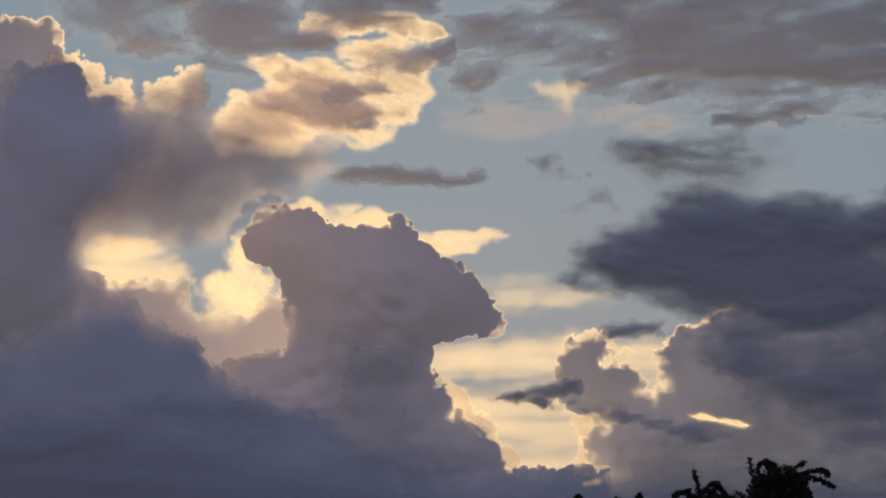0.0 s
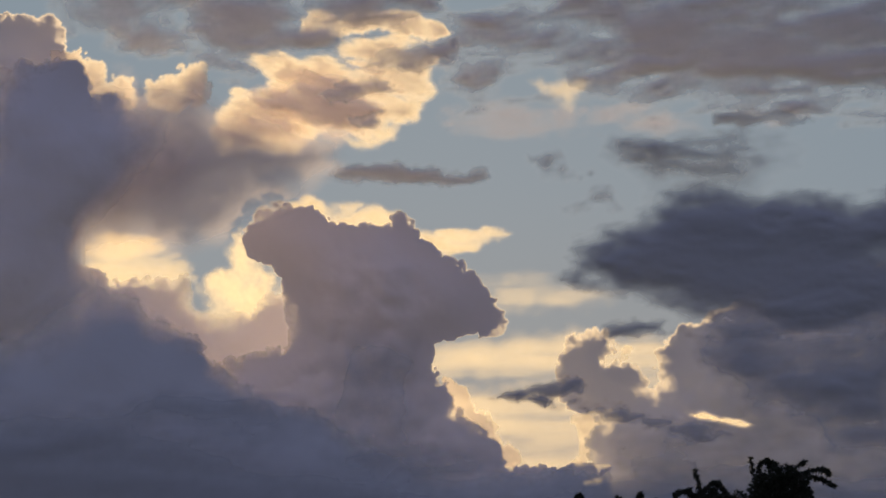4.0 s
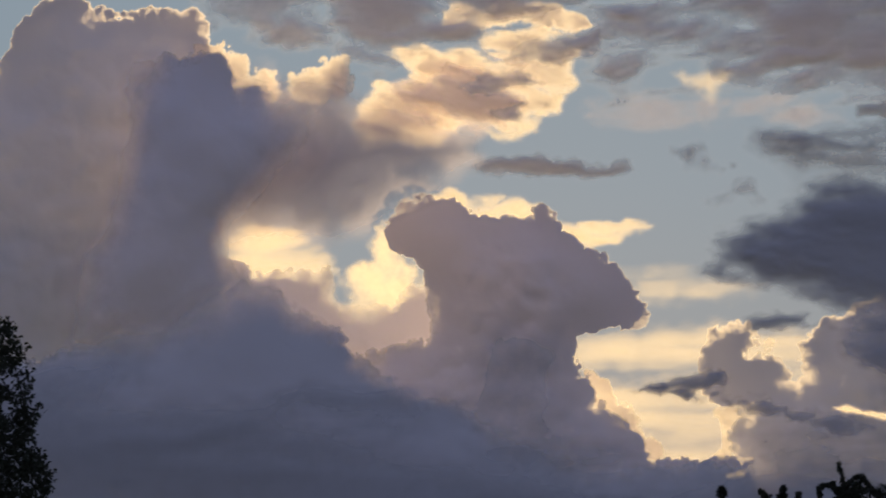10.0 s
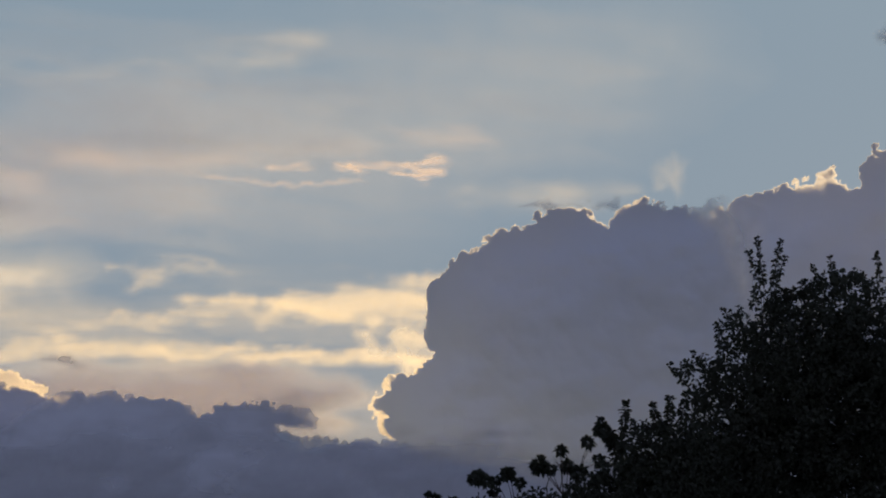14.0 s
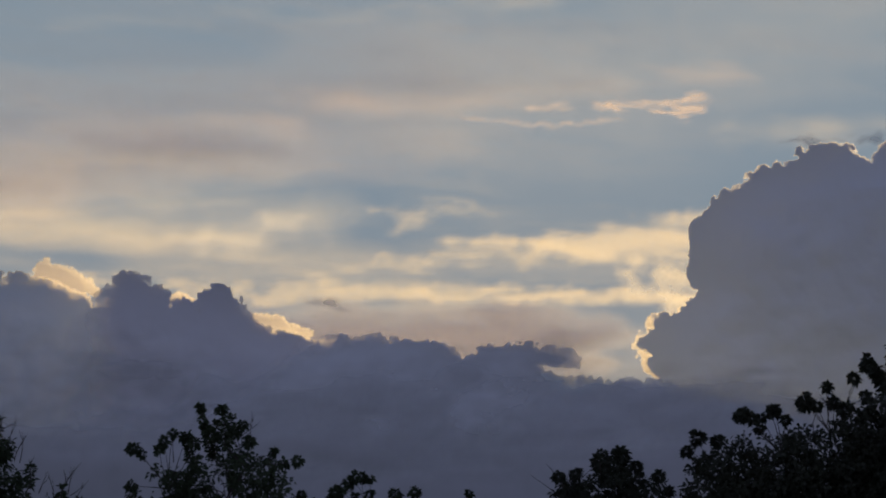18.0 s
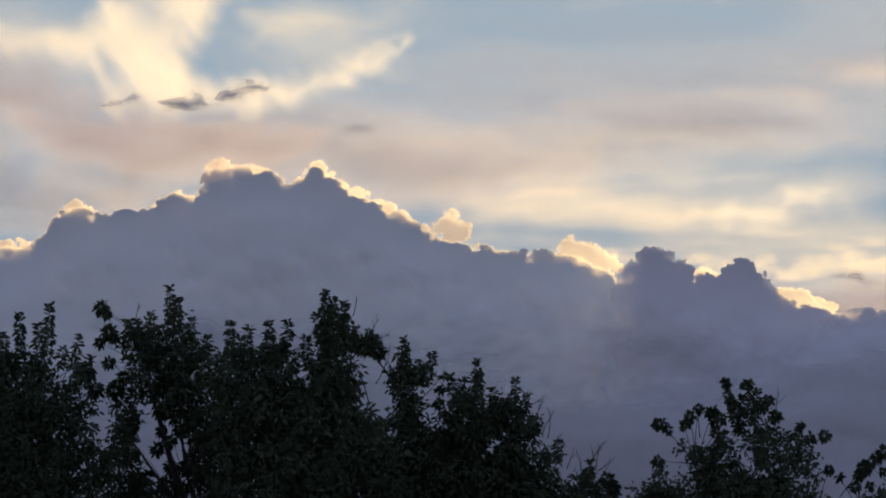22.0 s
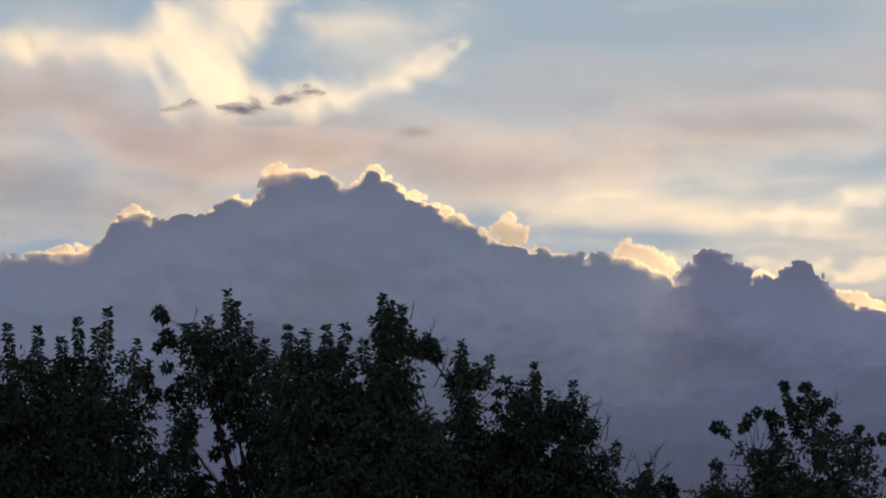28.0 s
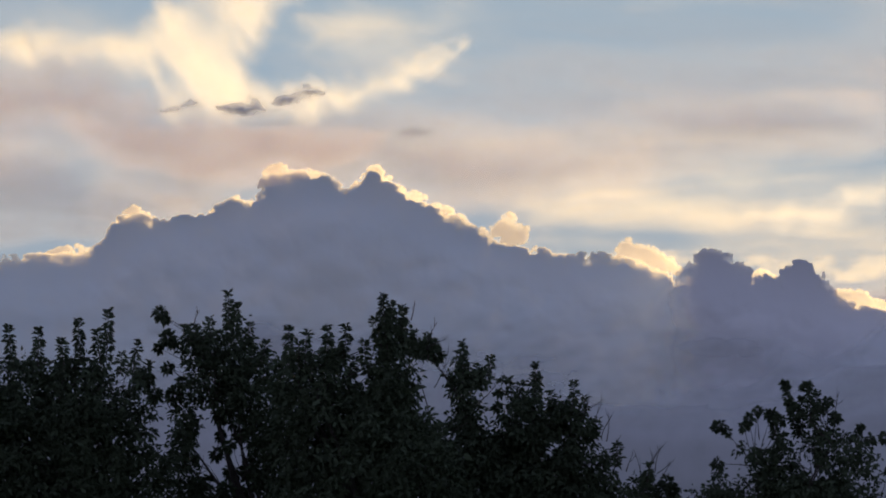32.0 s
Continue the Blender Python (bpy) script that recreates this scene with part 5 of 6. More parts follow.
def plume_tree(label, root_az, dist, arms, lobes, seed):
    """A tree whose limbs end in bottle-brush plumes; each arm is a line of directions from foot to tip."""
    rnd, gen = random.Random(seed), np.random.RandomState(seed)
    base = at(root_az, 0, dist)
    base.z = 0
    thing = tagged(new("plume_tree"), label, "tree", "trees along the field")
    thing.location = base
    bases, ways = [], []
    fork = at(*lobes[0][:2], dist) - Vector((0, 0, 1.2))
    v, f = tube([p - base for p in bow(base - Vector((0, 0, 0.1)), fork, rnd, 0.05)], [0.16 - 0.012 * i for i in range(7)], 9)
    mesh_object("trunk", v, f, BARK, thing)
    for arm in arms:
        pts = [at(a, e, dist + rnd.uniform(-0.2, 0.2)) for a, e in arm]
        fine = []
        for i in range(len(pts) - 1):
            for j in range(8):
                t = j / 8
                p0, p1, p2, p3 = pts[max(i - 1, 0)], pts[i], pts[i + 1], pts[min(i + 2, len(pts) - 1)]
                fine.append(0.5 * (2 * p1 + (p2 - p0) * t + (2 * p0 - 5 * p1 + 4 * p2 - p3) * t * t + (3 * p1 - p0 - 3 * p2 + p3) * t ** 3))
        fine.append(pts[-1])
        line = bow(fork, fine[0], rnd, 0.1, 4)[:-1] + fine
        v, f = tube([p - base for p in line], [0.035 - 0.028 * i / (len(line) - 1) for i in range(len(line))], 5)
        mesh_object("limb", v, f, BARK, thing)
        for i in range(len(fine) - 1):
            n = 16
            t = gen.rand(n, 1)
            bases.append(np.array(fine[i]) * (1 - t) + np.array(fine[i + 1]) * t)
            w = gen.normal(size=(n, 3)) + np.array((fine[i + 1] - fine[i]).normalized()) * 0.6
            ways.append(w / np.linalg.norm(w, axis=1, keepdims=True))
    for a, e, r in lobes:
        r *= dist * 0.01745
        n = int(5200 * r * r) + 80
        q = gen.normal(size=(n, 3))
        q /= np.linalg.norm(q, axis=1, keepdims=True)
        bases.append(np.array(at(a, e, dist)) + q * r * gen.rand(n, 1) ** 0.4)
        ways.append(q)
    v, f = leaf_blades(np.concatenate(bases), np.concatenate(ways), 0.085, 0.22, gen)
    tagged(mesh_object("crown", (v - np.array(base)).tolist(), f.tolist(), LEAF_DARK, thing, False), kind="stuff")
    return thing


def trees():
    # large dense tree
    tree("large dense dark-leaved tree with ragged crown", 15.6, 56,
         [[(19.53, 5.21), (19.05, 5.45), (18.66, 5.57), (18.47, 5.99), (18.29, 6.39), (18.03, 6.50), (17.80, 6.45), (17.87, 6.76), (17.60, 6.85), (17.13, 6.90), (16.91, 6.72), (16.69, 6.88), (16.58, 7.10), (16.15, 7.21), (15.88, 7.14), (15.47, 7.09), (15.31, 7.16), (15.20, 6.90), (15.05, 6.62), (14.77, 6.78), (14.60, 7.11), (14.29, 6.95), (14.14, 6.58), (13.72, 6.58), (13.50, 6.49), (12.95, 6.31), (12.64, 6.26), (12.35, 6.37), (12.22, 6.15), (12.01, 6.02), (11.81, 5.62), (11.86, 5.34), (11.64, 5.29), (11.32, 5.40), (11.12, 5.24), (10.89, 4.87), (10.94, 4.56), (10.79, 4.13), (10.69, 3.80), (10.69, 3.34), (10.38, 2.71), (10.29, 1.62), (19.69, 1.60), (19.59, 3.80), (19.04, 4.68), (19.38, 5.01)]],
         [(17.89, 7.43, 0.66, -0.22), (17.72, 7.68, 0.93, -0.13), (17.27, 7.64, 0.82, 0.15), (17.18, 7.32, 0.55, 0.18), (16.31, 7.30, 0.44, -0.07), (15.42, 7.38, 0.55, -0.09), (15.15, 7.63, 0.99, -0.26), (14.91, 7.56, 0.77, 0.00), (14.62, 7.52, 0.99, 0.33), (14.25, 6.96, 0.44, 0.16), (13.73, 6.62, 0.33, 0.11), (12.35, 6.44, 0.33, 0.00), (12.01, 6.05, 0.27, 0.11), (11.79, 5.62, 0.27, 0.16), (11.30, 5.44, 0.38, 0.11), (10.89, 4.89, 0.33, 0.22), (10.79, 4.23, 0.33, 0.22), (10.64, 3.80, 0.27, 0.22), (18.56, 6.03, 0.38, -0.22), (18.40, 6.32, 0.33, -0.20), (19.00, 5.45, 0.44, -0.33), (19.47, 5.23, 0.49, -0.44), (16.64, 7.12, 0.33, -0.07), (16.87, 6.83, 0.27, 0.00)],
         gaps=[(15.07, 7.03, 0.24), (14.93, 6.78, 0.15), (14.53, 5.50, 0.18), (14.03, 5.57, 0.15), (13.50, 5.89, 0.09), (12.77, 5.76, 0.18), (12.72, 5.12, 0.13), (12.28, 5.01, 0.12), (12.02, 4.13, 0.15), (11.33, 4.35, 0.20), (11.28, 3.71, 0.24), (14.83, 5.57, 0.13), (16.13, 6.28, 0.15), (16.40, 6.48, 0.13), (15.82, 6.65, 0.15), (16.96, 6.46, 0.11), (17.60, 6.01, 0.10), (18.05, 5.35, 0.13), (13.08, 4.24, 0.11), (18.16, 4.91, 0.10), (16.71, 5.57, 0.09), (12.00, 3.37, 0.15), (18.82, 5.01, 0.15), (13.74, 3.70, 0.09)],
         seed=3, leaf=0.088, width=0.31, thick=2500, per=9, clump=0.12, trunk=0.3, mat=LEAF_DARK, depth=1.7, droop=0.1, limbs=16, ragged=0.34, specks=0.26, open_patches=0.45, spacing=0.75, airy=1.0, core=1.1)
    # lower tree beside it with large leaf clusters
    tree("lower tree with large drooping leaf clusters", 20.6, 50,
         [[(20.90, 4.06), (20.64, 3.84), (20.41, 4.07), (20.26, 4.34), (20.08, 4.07), (19.79, 4.32), (19.59, 4.24), (19.42, 4.44), (19.19, 4.13), (19.04, 4.46), (18.80, 4.13), (18.26, 3.80), (18.15, 1.61), (21.67, 1.59), (21.24, 2.80), (20.80, 3.02), (20.58, 3.40), (20.75, 3.79)],
          [(24.50, 1.86), (24.27, 2.19), (24.01, 2.34), (23.62, 2.34), (23.35, 2.59), (23.08, 2.67), (22.78, 2.52), (22.23, 2.81), (22.01, 2.99), (21.80, 2.81), (21.38, 2.94), (21.11, 3.10), (20.89, 3.37), (20.72, 3.48), (19.64, 3.59), (19.69, 0.11), (24.57, 0.09)]],
         [(20.80, 4.16, 0.55, -0.29), (20.29, 4.48, 0.66, 0.02), (19.76, 4.45, 0.55, -0.09), (19.43, 4.57, 0.60, 0.00), (19.11, 4.66, 0.49, 0.11), (20.59, 3.90, 0.44, -0.11)],
         [(23.16, 3.03, 0.14), (22.83, 2.94, 0.11), (22.59, 3.08, 0.15), (22.35, 2.90, 0.11), (21.96, 3.25, 0.20), (21.73, 3.17, 0.10), (21.55, 3.53, 0.13), (21.43, 3.23, 0.15), (21.20, 3.10, 0.19), (21.03, 3.69, 0.15), (20.81, 3.35, 0.13), (24.06, 2.55, 0.18), (24.28, 2.28, 0.13), (23.68, 2.48, 0.15), (23.24, 2.97, 0.15), (23.00, 2.92, 0.13), (22.63, 3.04, 0.13), (22.86, 2.74, 0.13), (21.98, 3.20, 0.18), (20.77, 3.97, 0.18), (20.59, 3.76, 0.15)],
         bare=[((21.24, 2.88), (21.03, 3.54)), ((21.57, 2.79), (21.54, 3.41)), ((21.85, 2.79), (21.73, 3.10)), ((21.24, 2.91), (21.69, 3.34))],
         gaps=[(19.15, 4.06, 0.14), (20.58, 2.91, 0.15), (19.92, 3.46, 0.09), (18.65, 3.80, 0.13), (21.60, 2.70, 0.15), (21.36, 2.54, 0.13), (22.31, 2.39, 0.09), (23.35, 2.17, 0.10)],
         seed=5, leaf=0.095, width=0.25, thick=2400, clump=0.12, trunk=0.14, mat=LEAF_DARK, droop=-0.1, limbs=10, depth=1.0, specks=0.30, airy=0.6, core=0.75)
    tree("low dark tree with rounded leafy heads", 25.6, 52,
         [[(26.96, 1.51), (26.82, 1.73), (26.49, 1.73), (26.21, 1.84), (26.01, 2.08), (25.66, 2.19), (25.44, 2.11), (25.24, 1.84), (25.00, 1.73), (24.72, 1.73), (24.56, 1.51), (24.57, 0.09), (27.09, 0.08)]],
         [(25.99, 2.19, 0.33, -0.04), (25.55, 2.28, 0.38, 0.04)],
         [(26.78, 1.78, 0.14), (26.43, 1.86, 0.14), (25.95, 2.10, 0.22), (25.57, 2.19, 0.22), (25.26, 1.99, 0.14), (24.82, 1.81, 0.15), (24.62, 1.51, 0.11)],
         seed=21, leaf=0.095, width=0.25, thick=2400, clump=0.12, trunk=0.12, mat=LEAF_DARK, limbs=6, specks=0.28)
    # right end: trees with plumed arms
    plume_tree("dark tree with curling plume-like branches", -6.6, 60,
               [[(-6.36, 1.84), (-6.07, 2.28), (-5.98, 2.80)], [(-6.22, 2.23), (-6.12, 2.61), (-6.28, 2.74), (-6.47, 2.64)], [(-6.48, 2.22), (-6.34, 2.61), (-6.30, 2.75)], [(-6.48, 2.22), (-6.73, 2.53), (-7.02, 2.70)],
                [(-6.64, 2.28), (-7.08, 2.52), (-7.39, 2.54), (-7.47, 2.47)], [(-6.97, 2.44), (-7.32, 2.36), (-7.57, 2.23)], [(-6.80, 2.27), (-7.05, 2.19), (-7.16, 1.97)], [(-6.86, 2.22), (-7.03, 2.00), (-7.06, 1.78)]],
               [(-6.55, 2.27, 0.38), (-6.31, 2.03, 0.42), (-6.77, 2.04, 0.35), (-6.18, 2.27, 0.20), (-6.46, 1.73, 0.66), (-6.91, 2.35, 0.18), (-6.65, 2.48, 0.18)], seed=8)
    plume_tree("dark shrub with curling twigs", -5.0, 60,
               [[(-4.95, 1.78), (-4.96, 2.22), (-4.89, 2.57)], [(-4.93, 2.05), (-4.69, 2.16), (-4.51, 2.12), (-4.52, 1.96)], [(-5.00, 2.11), (-5.20, 2.31), (-5.37, 2.32)], [(-5.13, 2.07), (-5.37, 2.26), (-5.54, 2.02)],
                [(-5.06, 2.02), (-5.43, 2.06), (-5.67, 1.99), (-6.00, 1.95)], [(-4.99, 1.91), (-4.80, 2.07), (-4.78, 2.22)]],
               [(-5.13, 2.02, 0.20), (-5.74, 1.99, 0.15), (-5.32, 1.82, 0.29), (-4.99, 1.86, 0.18)], seed=9)
    plume_tree("tips of a dark low bush", -3.4, 62, [[(-2.64, 1.83), (-2.62, 2.03), (-2.64, 2.12)], [(-3.40, 1.80), (-3.44, 2.00), (-3.37, 2.07)], [(-3.82, 1.80), (-3.80, 2.02), (-3.82, 2.13)], [(-4.12, 1.77), (-4.10, 1.93), (-4.11, 2.01)]],
               [(-2.63, 2.05, 0.07), (-3.48, 1.89, 0.09), (-3.79, 1.93, 0.08)], seed=10)
    # a row of trees at the left
    tree("tall leafy tree with upright shoots and gaps", 46.0, 52,
         [[(51.15, 3.12), (49.56, 3.58), (48.92, 3.70), (48.34, 3.66), (47.95, 3.59), (47.56, 3.77), (47.23, 3.60), (46.95, 3.84), (46.81, 3.52), (46.55, 3.56), (46.40, 3.79), (46.20, 3.42), (46.01, 2.87), (46.07, 2.43), (45.93, 1.99), (45.68, 1.67), (45.53, -0.52), (51.05, -0.55)]],
         [(47.59, 4.29, 0.82, -0.07), (47.02, 4.50, 0.99, 0.03), (47.23, 4.09, 0.66, -0.09), (46.42, 3.90, 0.60, 0.09), (47.91, 3.90, 0.60, -0.07), (48.35, 4.11, 0.77, 0.00), (48.93, 4.15, 0.77, -0.09), (46.20, 3.50, 0.44, 0.18), (46.73, 3.65, 0.38, 0.04), (49.46, 3.91, 0.66, 0.04)],
         [(46.30, 3.19, 0.22), (46.10, 2.87, 0.18), (47.29, 3.29, 0.18), (47.70, 3.39, 0.20)],
         bare=[((46.84, 2.75), (46.62, 3.45)), ((46.90, 2.86), (47.07, 3.40))],
         gaps=[(46.78, 3.14, 0.26), (46.96, 3.29, 0.13), (46.63, 3.24, 0.18), (47.15, 1.96, 0.15), (46.83, 1.98, 0.14), (47.61, 2.26, 0.11), (47.41, 2.08, 0.09), (47.67, 0.99, 0.10), (46.61, 1.22, 0.10), (45.79, 2.10, 0.11), (48.56, 2.07, 0.18)],
         seed=11, trunk=0.2, depth=1.3, specks=0.30, airy=0.7, core=0.8)
    tree("leafy tree with open lower branches", 43.6, 54,
         [[(45.63, 3.95), (45.49, 4.24), (45.10, 4.31), (44.79, 4.23), (44.75, 4.48), (44.62, 4.69), (44.46, 4.45), (44.22, 4.26), (44.04, 3.95), (43.79, 3.78), (43.45, 3.45), (43.30, 0.59), (43.51, -0.50), (44.27, -0.51), (44.24, 0.58), (44.35, 1.13), (44.31, 1.68), (44.44, 2.01), (44.65, 2.23), (44.96, 2.39), (45.25, 2.60), (45.58, 2.87), (45.56, 3.31), (45.66, 3.64)],
          [(45.93, 2.38), (45.75, 2.76), (45.53, 2.88), (45.25, 2.77), (45.13, 2.33), (45.19, 1.78), (45.05, 1.23), (44.63, 1.02), (44.30, 1.13), (44.16, -0.51), (45.80, -0.52), (45.88, 1.12)]],
         [(44.69, 4.88, 0.71, -0.04), (45.32, 4.22, 0.49, -0.07), (45.05, 4.36, 0.49, 0.02), (44.23, 4.26, 0.44, 0.09), (43.92, 3.91, 0.44, 0.13), (44.49, 4.65, 0.49, 0.09), (45.50, 4.20, 0.33, -0.13)],
         [(46.00, 4.46, 0.16), (45.91, 4.35, 0.10), (45.85, 3.97, 0.19), (45.75, 3.88, 0.13), (46.03, 3.78, 0.11), (45.84, 3.40, 0.13), (45.70, 2.87, 0.20), (45.53, 3.12, 0.15), (44.81, 2.44, 0.16), (44.42, 2.11, 0.15), (44.25, 1.40, 0.20), (44.69, 1.01, 0.20), (45.24, 1.17, 0.16), (45.36, 2.16, 0.12), (44.49, 2.77, 0.15), (44.88, 1.73, 0.15), (45.05, 1.18, 0.16), (44.64, 1.89, 0.14), (44.58, 1.34, 0.18), (44.39, 0.94, 0.18), (44.80, 2.08, 0.12), (45.30, 1.61, 0.10)],
         bare=[((45.56, 3.20), (45.81, 3.42)), ((45.34, 4.20), (45.23, 4.53)), ((44.99, 1.56), (44.74, 2.34)), ((45.59, 2.87), (45.52, 3.42)), ((45.75, 2.54), (45.95, 2.87))],
         gaps=[(45.06, 2.09, 0.15), (44.81, 1.68, 0.10), (44.63, 1.28, 0.08), (45.31, 2.55, 0.11), (45.76, 3.22, 0.18), (44.31, 3.24, 0.10), (43.99, 2.56, 0.08), (45.60, 1.89, 0.13), (45.67, 1.34, 0.11), (45.42, 1.34, 0.09)],
         seed=12, trunk=0.18, limbs=12, depth=1.1, specks=0.30, airy=0.6, core=0.7)
    tree("dense round leafy tree with spiky top", 41.6, 50,
         [[(43.84, 3.34), (43.61, 3.76), (43.35, 3.83), (43.07, 3.70), (42.80, 3.81), (42.41, 3.84), (42.24, 3.46), (42.06, 3.20), (41.93, 3.58), (41.85, 3.91), (41.79, 4.49), (41.48, 4.64), (41.12, 4.45), (40.98, 4.08), (41.05, 3.64), (40.91, 3.20), (40.82, 2.70), (40.35, 2.38), (40.07, 1.72), (39.88, -0.48), (43.84, -0.51)]],
         [(43.50, 4.20, 0.71, -0.03), (43.13, 4.11, 0.60, 0.02), (42.74, 4.21, 0.71, -0.02), (42.36, 4.24, 0.66, 0.07), (41.65, 4.84, 1.21, -0.11), (41.24, 4.60, 0.99, 0.11), (42.01, 3.94, 0.66, -0.09), (41.48, 4.69, 0.66, 0.00), (41.81, 4.35, 0.55, -0.15), (41.01, 4.14, 0.44, 0.15), (43.30, 3.89, 0.44, 0.00), (42.19, 3.63, 0.44, 0.07)],
         bare=[((41.09, 4.36), (41.02, 4.69)), ((40.75, 3.92), (40.56, 4.34)), ((40.80, 3.81), (40.36, 4.01))],
         gaps=[(42.36, 3.33, 0.09), (42.15, 3.46, 0.11), (41.96, 2.91, 0.08), (41.35, 2.92, 0.08), (41.79, 2.81, 0.07)],
         seed=13, trunk=0.22, thick=2200, depth=1.4, airy=0.4, core=0.5)
    tree("sparse tree with slender forked branches", 38.9, 53,
         [[(40.51, 3.26), (40.34, 3.48), (40.22, 3.79), (39.96, 3.86), (39.85, 3.43), (39.60, 3.53), (39.45, 3.44), (39.53, 3.05), (39.69, 2.77), (39.46, 2.49), (39.30, 2.83), (39.11, 3.03), (38.89, 3.01), (38.78, 3.33), (38.56, 3.33), (38.45, 2.94), (38.14, 2.90), (37.97, 3.01), (37.74, 2.90), (37.56, 2.59), (37.29, 2.38), (37.34, 2.13), (37.54, 1.82), (37.34, 1.87), (37.05, 1.85), (36.96, 1.50), (36.91, 1.19), (36.47, 0.97), (36.25, -0.45), (40.87, -0.49), (40.79, 2.15), (40.46, 2.49), (40.42, 2.93)]],
         [(40.77, 4.05, 0.44, -0.02), (40.09, 3.90, 0.66, -0.02), (39.52, 3.63, 0.49, 0.13), (38.66, 3.50, 0.77, 0.00), (39.17, 3.18, 0.49, -0.09), (38.95, 3.12, 0.44, 0.00), (37.89, 3.13, 0.66, 0.07), (38.33, 2.94, 0.44, 0.04), (37.44, 2.42, 0.33, 0.15), (37.06, 1.94, 0.44, 0.00), (37.67, 2.84, 0.44, 0.09), (36.43, 1.54, 0.44, 0.04), (39.80, 3.49, 0.44, 0.04)],
         [(40.91, 3.79, 0.22), (40.74, 3.85, 0.22), (40.60, 3.68, 0.18), (39.36, 2.94, 0.09), (39.27, 3.18, 0.07), (39.40, 2.66, 0.11)],
         bare=[((37.97, 2.44), (37.34, 2.77)), ((37.26, 1.99), (37.22, 2.57)), ((37.36, 2.07), (37.14, 2.51)), ((36.88, 1.41), (36.75, 1.76)), ((36.36, 1.61), (36.14, 1.92)), ((36.28, 1.37), (36.05, 1.57)), ((40.63, 3.04), (40.36, 3.81)), ((39.80, 2.71), (39.25, 3.32)), ((37.08, 1.74), (37.03, 2.07)), ((37.58, 2.18), (37.30, 2.84))],
         gaps=[(40.64, 3.13, 0.29), (40.57, 2.76, 0.22), (40.34, 2.10, 0.13), (39.36, 1.67, 0.10), (38.28, 1.93, 0.26), (38.40, 1.73, 0.18), (39.11, 2.01, 0.14), (38.52, 1.75, 0.13), (39.35, 2.72, 0.18), (40.23, 1.83, 0.09), (37.25, 1.08, 0.11), (38.69, 2.39, 0.09)],
         seed=14, trunk=0.14, limbs=13, depth=1.0, specks=0.30, airy=0.55, core=0.65)
    tree("low bush with bare twigs", 36.8, 55,
         [[(36.91, 1.19), (36.58, 1.39), (36.36, 1.50), (36.28, 1.19), (36.09, 1.24), (35.90, 1.06), (35.81, -0.45), (36.91, -0.46)]], [(36.43, 1.52, 0.38, 0.02)], [(36.08, 1.19, 0.18), (35.97, 1.02, 0.15)],
         bare=[((36.58, 1.08), (36.70, 1.74)), ((36.23, 1.19), (36.01, 1.61)), ((36.31, 1.41), (36.19, 1.85)), ((36.47, 1.30), (36.37, 1.80))], seed=15, trunk=0.07, limbs=4)
    tree("small tree with leaf clusters on thin stems", 34.0, 54,
         [[(34.80, 1.75), (34.71, 1.95), (34.55, 2.21), (34.36, 1.84), (34.14, 2.02), (34.03, 2.28), (33.73, 2.28), (33.55, 1.86), (33.42, 2.19), (33.20, 2.48), (32.87, 2.44), (32.68, 2.28), (32.50, 2.20), (32.24, 2.07), (32.07, 1.89), (31.85, 1.78), (31.90, 1.54), (31.79, 1.37), (31.96, 1.08), (31.55, 0.67), (31.45, -0.41), (35.81, -0.45), (35.68, 1.09), (35.29, 1.29), (35.13, 1.46), (34.98, 1.46), (34.85, 1.24), (34.65, 1.35), (34.69, 1.62)]],
         [(33.78, 3.13, 1.04, -0.24), (33.35, 3.11, 0.77, -0.04), (33.17, 2.94, 0.66, 0.09), (33.48, 2.85, 0.77, 0.02), (34.05, 2.54, 0.55, -0.11), (32.34, 2.26, 0.27, 0.13)],
         [(35.07, 2.30, 0.15), (34.91, 2.17, 0.10), (34.49, 2.43, 0.13), (34.31, 2.58, 0.11), (34.05, 2.52, 0.15), (33.89, 2.41, 0.13), (33.67, 2.72, 0.13), (33.55, 2.58, 0.15), (32.95, 2.76, 0.12), (32.15, 2.03, 0.13), (31.88, 2.06, 0.13), (32.34, 2.25, 0.09), (33.37, 3.05, 0.13), (33.79, 3.09, 0.11), (35.11, 1.55, 0.14), (33.12, 2.63, 0.15), (32.83, 2.44, 0.15), (34.58, 2.28, 0.12), (31.80, 1.43, 0.11)],
         bare=[((34.29, 2.03), (34.32, 2.50)), ((33.07, 2.47), (32.68, 2.77)), ((32.83, 2.42), (32.73, 2.96)), ((33.29, 1.21), (33.42, 1.76)), ((33.38, 1.10), (33.18, 1.87)), ((33.31, 1.43), (33.66, 1.56))],
         gaps=[(33.40, 1.59, 0.24), (33.31, 1.34, 0.20), (33.58, 2.08, 0.15), (34.71, 1.40, 0.13), (34.27, 2.08, 0.13), (32.52, 2.11, 0.09), (32.79, 1.41, 0.10), (33.73, 1.75, 0.10), (32.31, 1.21, 0.10), (34.82, 0.98, 0.09), (34.44, 1.09, 0.09)],
         seed=16, leaf=0.095, width=0.24, thick=2000, clump=0.12, trunk=0.13, limbs=12, specks=0.33, airy=0.6, core=0.6)
